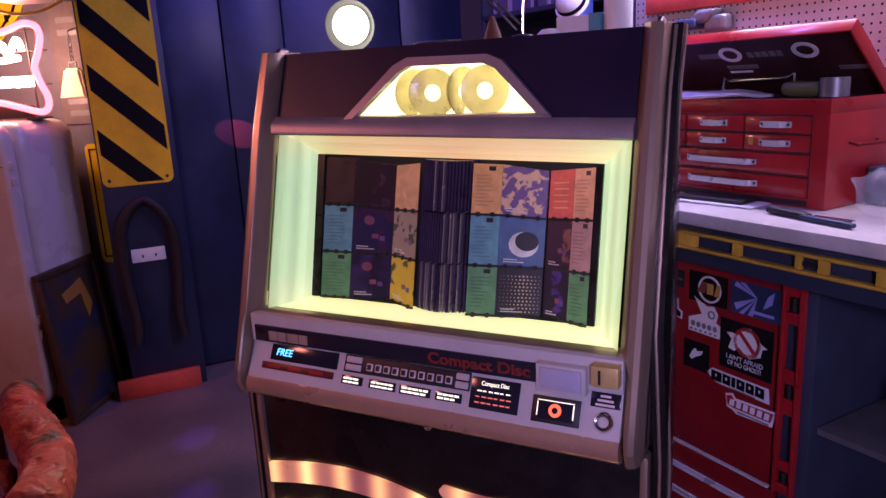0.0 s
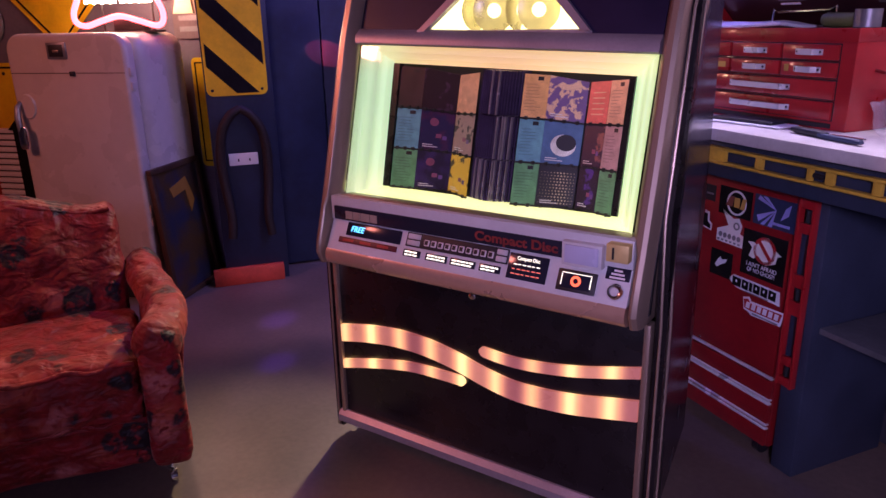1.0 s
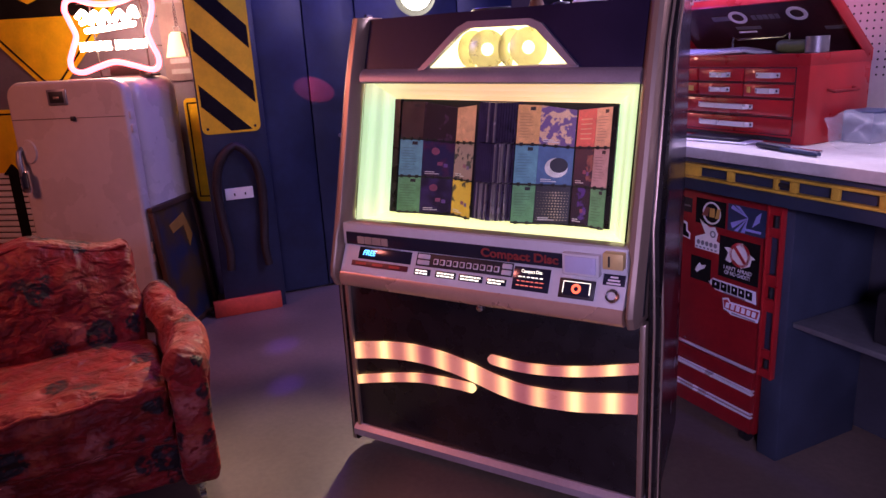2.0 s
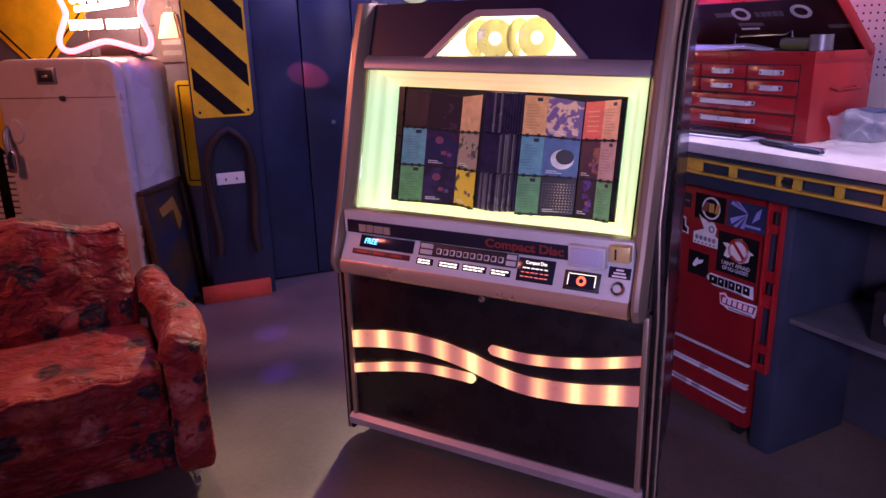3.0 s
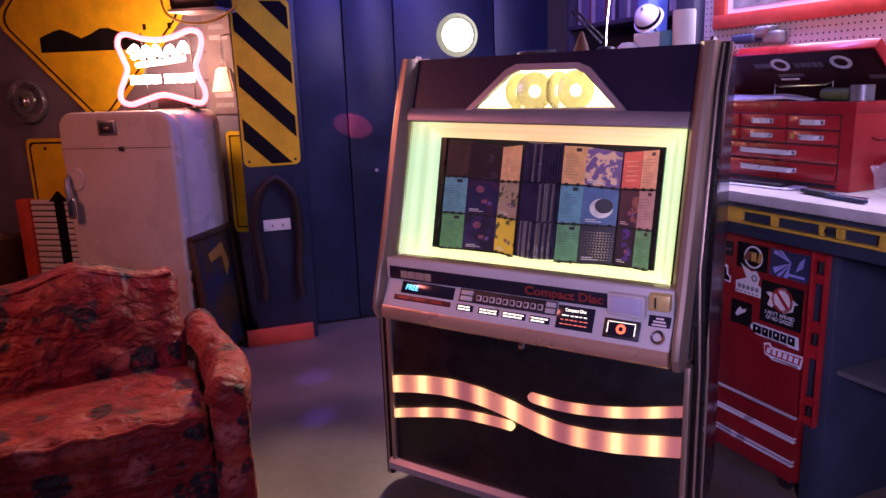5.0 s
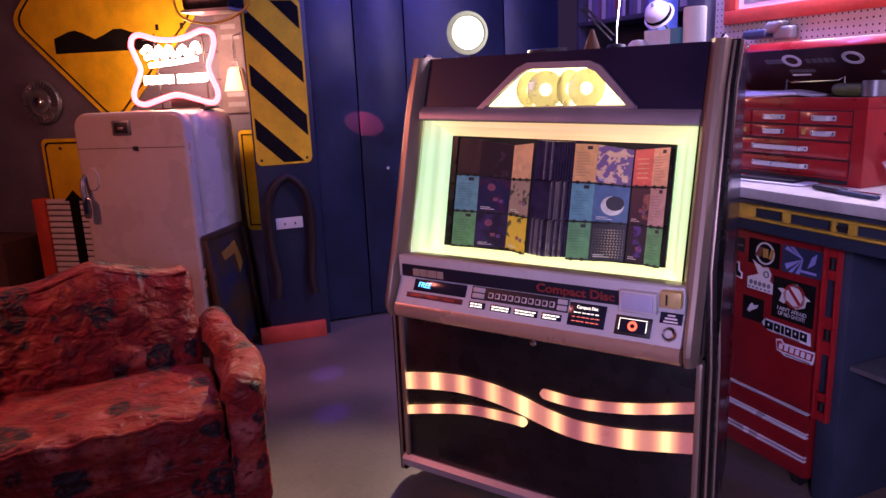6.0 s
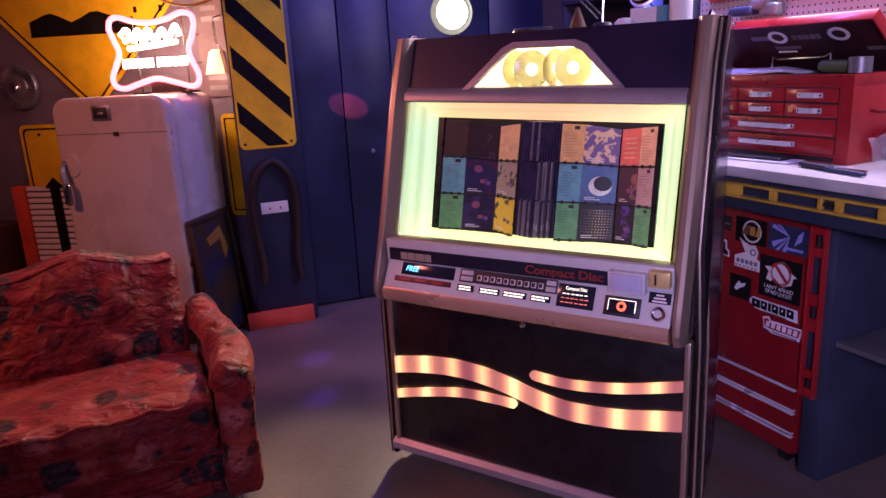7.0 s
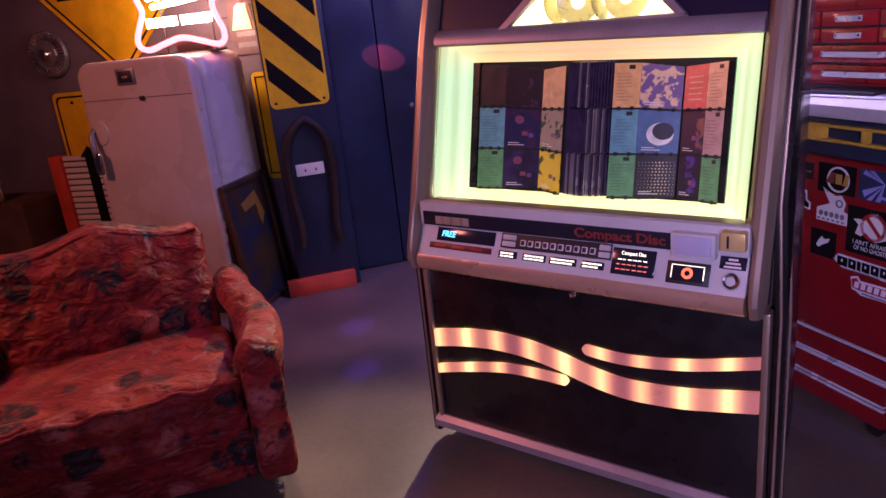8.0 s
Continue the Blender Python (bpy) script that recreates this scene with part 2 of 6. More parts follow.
def fabric():
    """Red floral upholstery: rosy ground with dark blooms, pale blooms and crinkled pile."""
    m = mat("floral_upholstery", (0.26, 0.011, 0.014), 0.58, vary=0.42, scale=12, bump=0.7, bscale=38, spec=0.3)
    nt = m.node_tree
    b = nt.nodes["Principled BSDF"]
    b.inputs["Sheen Weight"].default_value = 0.12
    b.inputs["Sheen Tint"].default_value = (1.0, 0.5, 0.4, 1)
    base = b.inputs["Base Color"].links[0].from_socket
    fine = b.inputs["Normal"].links[0].from_node
    crease, cb, cmap, ctc = (nt.nodes.new("ShaderNode" + k) for k in ("TexNoise", "Bump", "Mapping", "TexCoord"))
    cmap.inputs["Scale"].default_value = (15, 15, 22)
    crease.inputs["Scale"].default_value, crease.inputs["Detail"].default_value, crease.inputs["Distortion"].default_value = 1.0, 2.5, 0.35
    cb.inputs["Strength"].default_value, cb.inputs["Distance"].default_value = 1.0, 0.032
    nt.links.new(ctc.outputs["Object"], cmap.inputs[0])
    nt.links.new(cmap.outputs[0], crease.inputs["Vector"])
    nt.links.new(crease.outputs["Fac"], cb.inputs["Height"])
    nt.links.new(cb.outputs["Normal"], fine.inputs["Normal"])
    tc = nt.nodes.new("ShaderNodeTexCoord")
    warp = nt.nodes.new("ShaderNodeTexNoise")
    warp.inputs["Scale"].default_value, warp.inputs["Detail"].default_value = 14, 3
    nt.links.new(tc.outputs["Object"], warp.inputs["Vector"])
    add = nt.nodes.new("ShaderNodeMix")
    add.data_type, add.blend_type = "RGBA", "LINEAR_LIGHT"
    add.inputs["Factor"].default_value = 0.035
    nt.links.new(tc.outputs["Object"], add.inputs["A"])
    nt.links.new(warp.outputs["Color"], add.inputs["B"])
    last = base
    for scale, colour, inner, outer, off, keep in ((9.0, (0.3, 0.045, 0.025), 0.2, 0.55, 7.7, 0.6), (7.0, (0.38, 0.1, 0.09), 0.12, 0.42, 3.3, 0.34),
                                             (6.6, (0.012, 0.006, 0.01), 0.36, 0.42, 0.0, 0.52), (9.5, (0.02, 0.006, 0.01), 0.28, 0.36, 5.1, 0.36)):
        mp = nt.nodes.new("ShaderNodeMapping")
        mp.inputs["Location"].default_value = (off, off * 0.7, off * 0.3)
        nt.links.new(add.outputs["Result"], mp.inputs[0])
        vo = nt.nodes.new("ShaderNodeTexVoronoi")
        vo.inputs["Scale"].default_value, vo.inputs["Randomness"].default_value = scale, 0.75
        nt.links.new(mp.outputs[0], vo.inputs["Vector"])
        rng = nt.nodes.new("ShaderNodeMapRange")
        rng.inputs["From Min"].default_value, rng.inputs["From Max"].default_value = outer, inner
        nt.links.new(vo.outputs["Distance"], rng.inputs["Value"])
        # paler heart of each bloom
        core = nt.nodes.new("ShaderNodeMapRange")
        core.inputs["From Min"].default_value, core.inputs["From Max"].default_value = 0.06, 0.17
        core.inputs["To Min"].default_value = 0.25
        nt.links.new(vo.outputs["Distance"], core.inputs["Value"])
        sep = nt.nodes.new("ShaderNodeSeparateColor")
        nt.links.new(vo.outputs["Color"], sep.inputs[0])
        less = nt.nodes.new("ShaderNodeMath")
        less.operation = "LESS_THAN"
        less.inputs[1].default_value = keep
        nt.links.new(sep.outputs[0], less.inputs[0])
        pet = nt.nodes.new("ShaderNodeTexNoise")
        pet.inputs["Scale"].default_value = 42
        nt.links.new(tc.outputs["Object"], pet.inputs["Vector"])
        pr = nt.nodes.new("ShaderNodeMapRange")
        pr.inputs["From Min"].default_value, pr.inputs["From Max"].default_value = 0.33, 0.47
        nt.links.new(pet.outputs["Fac"], pr.inputs["Value"])
        mul, mul2 = nt.nodes.new("ShaderNodeMath"), nt.nodes.new("ShaderNodeMath")
        mul.operation = mul2.operation = "MULTIPLY"
        heart = nt.nodes.new("ShaderNodeMath")
        heart.operation = "MULTIPLY"
        nt.links.new(rng.outputs["Result"], heart.inputs[0])
        nt.links.new(core.outputs["Result"], heart.inputs[1])
        nt.links.new(heart.outputs[0], mul.inputs[0])
        nt.links.new(less.outputs[0], mul.inputs[1])
        nt.links.new(mul.outputs[0], mul2.inputs[0])
        nt.links.new(pr.outputs["Result"], mul2.inputs[1])
        mix = nt.nodes.new("ShaderNodeMix")
        mix.data_type = "RGBA"
        nt.links.new(mul2.outputs[0], mix.inputs["Factor"])
        nt.links.new(last, mix.inputs["A"])
        mix.inputs["B"].default_value = (*colour, 1)
        last = mix.outputs["Result"]
    nt.links.new(last, b.inputs["Base Color"])
    return m


FABRIC = fabric()


# ---- builders ----
def box(bm, x0, x1, y0, y1, z0, z1, bevel=0.0, m=None, seg=2):
    r = bmesh.ops.create_cube(bm, size=1)
    mt = Matrix.Translation(((x0 + x1) / 2, (y0 + y1) / 2, (z0 + z1) / 2)) @ Matrix.Diagonal((abs(x1 - x0), abs(y1 - y0), abs(z1 - z0), 1))
    bmesh.ops.transform(bm, matrix=mt, verts=r["verts"])
    vs = r["verts"]
    if bevel:
        es = list({e for v in vs for e in v.link_edges})
        g = bmesh.ops.bevel(bm, geom=es, offset=bevel, segments=seg, affect="EDGES", profile=0.5)
        vs = list({v for f in g["faces"] for v in f.verts} | {v for v in vs if v.is_valid})
    if m is not None:
        bmesh.ops.transform(bm, matrix=m, verts=[v for v in vs if v.is_valid])
    return bm


def tube(bm, pts, r, seg=10, closed=False, caps=True):
    """A round tube swept along points; r may be a list."""
    pts = [Vector(p) for p in pts]
    n = len(pts)
    rings, up = [], None
    for i, p in enumerate(pts):
        a, b = (pts[i - 1] if i or closed else p), (pts[(i + 1) % n] if i < n - 1 or closed else p)
        t = (b - a).normalized()
        if up is None:
            up = t.orthogonal().normalized()
        up = (up - t * up.dot(t)).normalized()
        side = t.cross(up)
        rr = r[i] if isinstance(r, (list, tuple)) else r
        rings.append([bm.verts.new(p + rr * (math.cos(k * 2 * math.pi / seg) * up + math.sin(k * 2 * math.pi / seg) * side)) for k in range(seg)])
    for i in range(n if closed else n - 1):
        a, b = rings[i], rings[(i + 1) % n]
        for k in range(seg):
            bm.faces.new((a[k], a[(k + 1) % seg], b[(k + 1) % seg], b[k]))
    if caps and not closed:
        bm.faces.new(rings[0][::-1])
        bm.faces.new(rings[-1])
    return bm


def cyl(bm, p0, p1, r, seg=20, r1=None):
    return tube(bm, [p0, p1], [r, r1 if r1 is not None else r], seg)


def lathe(bm, profile, seg=32, m=None):
    """Spin (radius, height) pairs about z."""
    rings = [[bm.verts.new((r * math.cos(k * 2 * math.pi / seg), r * math.sin(k * 2 * math.pi / seg), z)) for k in range(seg)] for r, z in profile]
    vs = [v for g in rings for v in g]
    for a, b in zip(rings, rings[1:]):
        for k in range(seg):
            bm.faces.new((a[k], a[(k + 1) % seg], b[(k + 1) % seg], b[k]))
    if m is not None:
        bmesh.ops.transform(bm, matrix=m, verts=vs)
    return bm


def prism(bm, outline, y0, y1):
    """An (x, z) outline pulled from y0 to y1."""
    a = [bm.verts.new((x, y0, z)) for x, z in outline]
    b = [bm.verts.new((x, y1, z)) for x, z in outline]
    n = len(a)
    for i in range(n):
        bm.faces.new((a[i], a[(i + 1) % n], b[(i + 1) % n], b[i]))
    bm.faces.new(a[::-1])
    bm.faces.new(b)
    bmesh.ops.recalc_face_normals(bm, faces=bm.faces)
    return bm


def side_prism(bm, outline, x0, x1):
    """A (y, z) outline pulled from x0 to x1."""
    a = [bm.verts.new((x0, y, z)) for y, z in outline]
    b = [bm.verts.new((x1, y, z)) for y, z in outline]
    n = len(a)
    for i in range(n):
        bm.faces.new((a[i], a[(i + 1) % n], b[(i + 1) % n], b[i]))
    bm.faces.new(a[::-1])
    bm.faces.new(b)
    bmesh.ops.recalc_face_normals(bm, faces=bm.faces)
    return bm


def ribbon(bm, top, bottom, y0, y1):
    """A wavy strip between two lines of (x, z), with thickness."""
    return prism(bm, list(top) + list(reversed(bottom)), y0, y1)


def rounded(x0, x1, z0, z1, r, n=5):
    out = []
    for cx, cz, a0 in ((x1 - r, z1 - r, 0), (x0 + r, z1 - r, 90), (x0 + r, z0 + r, 180), (x1 - r, z0 + r, 270)):
        for k in range(n + 1):
            a = radians(a0 + 90 * k / n)
            out.append((cx + r * math.cos(a), cz + r * math.sin(a)))
    return out


def smooth(me, angle=35):
    me.polygons.foreach_set("use_smooth", [True] * len(me.polygons))
    me.set_sharp_from_angle(angle=radians(angle))


def part(name, bm, material, parent=None, label="", m=None, angle=35):
    me = bpy.data.meshes.new(name)
    bmesh.ops.recalc_face_normals(bm, faces=bm.faces)
    bm.to_mesh(me)
    bm.free()
    smooth(me, angle)
    me.materials.append(material)
    ob = new(name, me)
    if parent is not None:
        ob.parent = parent
    if m is not None:
        ob.matrix_local = m
    if label:
        ob["label"] = label
    return ob


def thing(name, label, category, m=None, group="", kind=""):
    ob = new(name)
    ob.empty_display_size = 0.1
    if m is not None:
        ob.matrix_world = m
    return tagged(ob, label, category, group, kind)


def solid(name, bm, material, label, category, m=None, group="", kind=""):
    """A thing that is one plain mesh."""
    ob = part(name, bm, material)
    if m is not None:
        ob.matrix_world = m
    return tagged(ob, label, category, group, kind)


def B():
    return bmesh.new()


def lettering(text, size, material, parent, m, name="lettering", width=None, extrude=0.0006, shear=0.0, bold=0.0):
    cu = bpy.data.curves.new("letters", "FONT")
    cu.body, cu.size, cu.extrude, cu.align_x, cu.align_y, cu.shear, cu.offset = text, size, extrude, "CENTER", "CENTER", shear, bold
    tmp = bpy.data.objects.new("letters", cu)
    me = bpy.data.meshes.new_from_object(tmp)
    bpy.data.objects.remove(tmp)
    xs = [v.co.x for v in me.vertices]
    if width and xs:
        me.transform(Matrix.Diagonal((width / (max(xs) - min(xs)), 1, 1, 1)))
    me.name = name
    me.materials.append(material)
    ob = new(name, me)
    ob.parent = parent
    ob.matrix_local = m
    return ob


# frames of the three walls: x along the wall, y into it
MB, MH, MD = pose(0, 0, 0, 0, 0, -33), pose(0, 0, 0, 0, 0, 53), pose(0, 0, 0, 0, 0, 20.7)
FACE = Matrix.Rotation(radians(90), 4, "X")      # lays lettering upright, facing -y


# ---- the room ----
def setting(name, bm, material, label, m=None):
    return solid(name, bm, material, label, name.split("_")[0], m, kind="structure")


setting("floor", box(B(), -7, 6, -6, 5, -0.12, 0), FLOOR, "worn grey concrete garage floor")
setting("ceiling", box(B(), -7, 6, -6, 5, 2.75, 2.85), CEIL, "plain dark garage ceiling")
# door wall, of wide upright boards; the post with the hazard sign stands in front of it
wd = thing("wall_door", "dark blue wall of wide upright boards", "wall", MH, kind="structure")
for x0, x1 in ((-0.5, 0.05), (0.056, 0.37), (0.376, 1.05), (1.056, 1.45)):
    part("board", box(B(), x0, x1, 2.48, 2.56, 0.012, 2.75, 0.006), BLUE_WALL, wd)
part("backing", box(B(), -0.5, 1.45, 2.53, 2.62, 0, 2.75), DARK_WALL, wd)
part("knob", lathe(B(), [(0.0, 0.022), (0.012, 0.02), (0.014, 0.01), (0.008, 0)], 16, Matrix.Translation((0.215, 2.478, 0.973)) @ pose(0, 0, 0, 90)), GREY, wd)
setting("wall_post", box(box(B(), -0.619, -0.265, 2.27, 2.31, 0, 2.75, 0.004), -0.42, -0.265, 2.3105, 2.479, 0, 2.75), BLUE_WALL, "dark blue painted wall post", MH)
setting("trim_kick_board", box(B(), -0.69, -0.295, 2.235, 2.268, 0, 0.1, 0.004), ORANGE, "orange painted kick board at the foot of the post", MH)
# wall behind the refrigerator
setting("wall_left", box(B(), -5.2, -1.72, 1.95, 2.1, 0, 2.75), VIOLET_WALL, "grey violet painted wall hung with road signs", MD)
# wall behind the workbench
setting("wall_bench", box(B(), -2.4, 4.6, 1.85, 2.0, 0, 2.75), DARK_WALL, "dark wall behind the workbench", MB)
# walls that close the room behind the camera
setting("wall_right", box(B(), 4.0, 4.15, -6, 3, 0, 2.75), VIOLET_WALL, "plain dim garage wall")
setting("wall_front", box(B(), -7, 5, -4.2, -4.05, 0, 2.75), VIOLET_WALL, "plain dim garage wall")
setting("wall_far", box(B(), -4.95, -4.8, -5, 2, 0, 2.75), VIOLET_WALL, "plain dim garage wall")


# ---- jukebox ----
juke = thing("jukebox", "black and silver compact disc jukebox with lit yellow display", "jukebox")


def front_y(z):
    """Depth of the sloping front of the upper door at height z."""
    pts = [(0.68, -0.03), (0.75, -0.04), (0.9, 0.006), (1.38, 0.136), (1.6, 0.212)]
    for (z0, y0), (z1, y1) in zip(pts, pts[1:]):
        if z <= z1:
            return y0 + (y1 - y0) * (z - z0) / (z1 - z0)
    return 0.212


def plan_prism(bm, outline, z0, z1):
    a = [bm.verts.new((x, y, z0)) for x, y in outline]
    b = [bm.verts.new((x, y, z1)) for x, y in outline]
    n = len(a)
    for i in range(n):
        bm.faces.new((a[i], a[(i + 1) % n], b[(i + 1) % n], b[i]))
    bm.faces.new(a[::-1])
    bm.faces.new(b)
    return bm


# cabinet body behind the door, narrowing to the back, with a stepped upper edge
for s in (-1, 1):
    bm = B()
    side = [(0.105, 0.05), (0.105, 1.0), (0.2, 1.5), (0.235, 1.57), (0.66, 1.57), (0.66, 0.05)]
    a = [bm.verts.new((s * (0.556 - 0.13 * (y - 0.1)), y, z)) for y, z in side]
    b = [bm.verts.new((s * (0.53 - 0.13 * (y - 0.1)), y, z)) for y, z in side]
    for i in range(6):
        bm.faces.new((a[i], a[(i + 1) % 6], b[(i + 1) % 6], b[i]))
    bm.faces.new(a)
    bm.faces.new(b[::-1])
    part("side_panel", bm, CASE_SIDE, juke)
    # black rail with silver bead down the front edge of the body
    bm = B()
    side_prism(bm, [(0.02, 0.05), (0.02, 0.68), (0.055, 0.95), (0.16, 1.45), (0.215, 1.575), (0.26, 1.575), (0.2, 1.45), (0.105, 0.95), (0.1, 0.05)], s * 0.545, s * 0.572)
    for v in bm.verts:
        v.co.x -= s * 0.019 * max(0.0, min(1.0, (v.co.z - 0.68) / 0.27))
    part("corner_rail", bm, BLACK_GLOSS, juke)
    for xo, yo in ((0.558, -0.004), (0.572, 0.03)):
        part("bead", tube(B(), [(s * xo, yo + 0.02, 0.055), (s * xo, yo + 0.02, 0.68), (s * (xo - 0.019), yo + 0.055, 0.95), (s * (xo - 0.019), yo + 0.16, 1.45), (s * (xo - 0.019), yo + 0.215, 1.57)], 0.004, 8), SILVER, juke)
part("back_panel", box(B(), -0.48, 0.48, 0.64, 0.66, 0.05, 1.56, 0.004), BLACK, juke)
part("top_panel", side_prism(B(), [(0.22, 1.555), (0.22, 1.572), (0.655, 1.572), (0.655, 1.555)], -0.49, 0.49), BLACK_GLOSS, juke)
part("base", plan_prism(B(), [(-0.52, 0.12), (0.52, 0.12), (0.46, 0.62), (-0.46, 0.62)], 0.03, 0.09), BLACK, juke)
for x in (-0.42, 0.42):
    for y in (0.17, 0.56):
        bm = B()
        cyl(bm, (x - 0.012, y, 0.026), (x + 0.012, y, 0.026), 0.026, 18)
        box(bm, x - 0.016, x + 0.016, y - 0.012, y + 0.012, 0.03, 0.05)
        part("caster", bm, BLACK, juke)

# lower door: black panel in a silver frame, with three lit strips
part("lower_panel", box(B(), -0.522, 0.522, 0.02, 0.05, 0.118, 0.7, 0.003), BLACK_GLOSS, juke)
for s in (-1, 1):
    part("door_trim", box(B(), s * 0.518, s * 0.536, 0.008, 0.05, 0.1, 0.69, 0.004), SILVER, juke)
bm = B()
side_prism(bm, [(0.05, 0.072), (0.012, 0.074), (-0.004, 0.084), (-0.004, 0.108), (0.012, 0.124), (0.05, 0.124)], -0.545, 0.545)
part("bottom_trim", bm, RAIL, juke, "brushed silver bottom rail")


def spline(points, n=48):
    """A smooth line through (x, z) points."""
    out = []
    p = [points[0], *points, points[-1]]
    for i in range(1, len(p) - 2):
        for k in range(n // (len(points) - 1)):
            t = k / (n // (len(points) - 1))
            a, b, c, d = (Vector(q) for q in p[i - 1:i + 3])
            out.append(tuple(0.5 * (2 * b + (c - a) * t + (2 * a - 5 * b + 4 * c - d) * t * t + (3 * b - a - 3 * c + d) * t ** 3)))
    return out + [points[-1]]


def strip(mid, half, round_start=False, round_end=False):
    line = spline(mid)
    top, bottom = [], []
    n = len(line)
    for i, (x, z) in enumerate(line):
        h = half
        edge = min(1.0, (x - line[0][0]) / half) if round_start else 1.0
        edge2 = min(1.0, (line[-1][0] - x) / half) if round_end else 1.0
        e = min(edge, edge2)
        h *= max(0.25, math.sqrt(max(0.0, 1 - (1 - e) ** 2)))
        top.append((x, z + h))
        bottom.append((x, z - h))
    return ribbon(B(), top, bottom, 0.009, 0.024)


MAIN = [(-0.517, 0.424), (-0.395, 0.447), (-0.275, 0.459), (-0.16, 0.455), (-0.054, 0.437), (0.05, 0.41), (0.149, 0.394), (0.244, 0.396), (0.335, 0.405), (0.42, 0.421), (0.517, 0.44)]
LOW = [(-0.517, 0.308), (-0.38, 0.342), (-0.234, 0.37), (-0.098, 0.375), (-0.022, 0.373)]
HIGH = [(0.03, 0.494), (0.13, 0.486), (0.225, 0.491), (0.333, 0.507), (0.42, 0.527), (0.517, 0.552)]
part("light_strip", strip(MAIN, 0.031), STRIP_A, juke, "lit amber and pink wavy strip", angle=60)
part("light_strip", strip(LOW, 0.016, round_end=True), STRIP_A, juke, "lit amber and pink short strip", angle=60)
part("light_strip", strip(HIGH, 0.016, round_start=True), STRIP_A, juke, "lit amber and pink short strip", angle=60)
bm = B()
lathe(bm, [(0.0, 0.012), (0.006, 0.012), (0.011, 0.009), (0.013, 0.0), (0.013, -0.01)], 20, Matrix.Translation((0.008, 0.018, 0.664)) @ pose(0, 0, 0, 90))
part("key_lock", bm, CHROME, juke)

# console: nose, sloping deck and sign strip
bm = B()
nose = [(0.05, 0.69), (-0.02, 0.692), (-0.052, 0.70), (-0.066, 0.716), (-0.068, 0.738), (-0.06, 0.752), (0.05, 0.76)]
side_prism(bm, nose, -0.4905, 0.4905)
part("console_nose", bm, NOSE, juke, "satin silver nose below the buttons", angle=50)
deck_ob = part("console", side_prism(B(), [(-0.06, 0.748), (-0.014, 0.842), (0.06, 0.842), (0.06, 0.748)], -0.4905, 0.4905), DECK, juke, "grey sloping button console")
# a pose on the sloping deck: x along, y up the slope, z outward
DECK_M = Matrix.Translation((0, -0.037, 0.795)) @ pose(0, 0, 0, 90 - 26.1)


def on_deck(name, x0, x1, u0, u1, material, label="", depth=0.004, parent=None, bevel=0.001):
    return part(name, box(B(), x0, x1, u0, u1, -0.002, depth, bevel), material, parent or deck_ob, label, m=None if parent else DECK_M)


on_deck("display", -0.425, -0.215, 0.003, 0.044, DARK_GLASS, "dark digital display")
lettering("FREE", 0.026, BLUE_LED, deck_ob, DECK_M @ pose(-0.382, 0.024, 0.0046), "display_text", 0.052, shear=0.2)
on_deck("label_row", -0.448, -0.222, -0.022, -0.004, mat("dark_red_label", (0.12, 0.015, 0.02), 0.4), "dark red label row")
for k in range(3):
    on_deck("print_bar", -0.43 + k * 0.068, -0.43 + k * 0.068 + 0.042, -0.017, -0.009, RED, depth=0.005, bevel=0)
keys = on_deck("keypad", -0.192, 0.148, 0.004, 0.046, BLACK, "black number keypad", 0.006)
for k in range(10):
    x = -0.126 + k * 0.0238
    on_deck("button", x, x + 0.0165, 0.013, 0.031, WHITE_PLASTIC, "", 0.010, keys, 0.002)
    on_deck("button_print", x + 0.0028, x + 0.0137, 0.0158, 0.0282, BLACK, "", 0.0106, keys, 0)
for x0, x1 in ((-0.186, -0.142), (0.114, 0.146)):
    on_deck("button", x0, x1, 0.008, 0.023, DECK, "", 0.010, keys, 0.002)
    on_deck("button", x0, x1, 0.027, 0.042, DECK, "", 0.010, keys, 0.002)
for x0, x1 in ((-0.195, -0.135), (-0.115, -0.042), (-0.03, 0.052), (0.066, 0.132)):
    plate = on_deck("lit_label", x0, x1, -0.026, -0.005, DARK_GLASS, "lit label under the keypad", 0.004)
    rnd = random.Random(int((x0 + 1) * 1000))
    for row in range(2):
        u, end = x0 + 0.006, x1 - 0.006
        while u < end - 0.008:
            w = rnd.uniform(0.007, 0.016)
            on_deck("print_bar", u, min(end, u + w), -0.0225 + row * 0.0085, -0.0182 + row * 0.0085, WARM_LED, "", 0.0047, plate, 0)
            u += w + 0.003
card = on_deck("price_card", 0.152, 0.268, -0.03, 0.04, DARK_GLASS, "dark price card with red and white print", 0.004)
lettering("Compact Disc", 0.014, WARM_LED, card, pose(0.21, 0.027, 0.0047), "print", 0.066)
for r, (w, mt) in enumerate(((0.082, WARM_LED), (0.088, DIM_RED_LED), (0.09, DIM_RED_LED))):
    for seg in range(6):
        x = 0.21 - w / 2 + seg * w / 6
        on_deck("print_bar", x, x + w / 6 - (0.003, 0.006, 0.004)[(seg + r) % 3], 0.009 - r * 0.013, 0.0117 - r * 0.013, mt, "", 0.0047, card, 0)
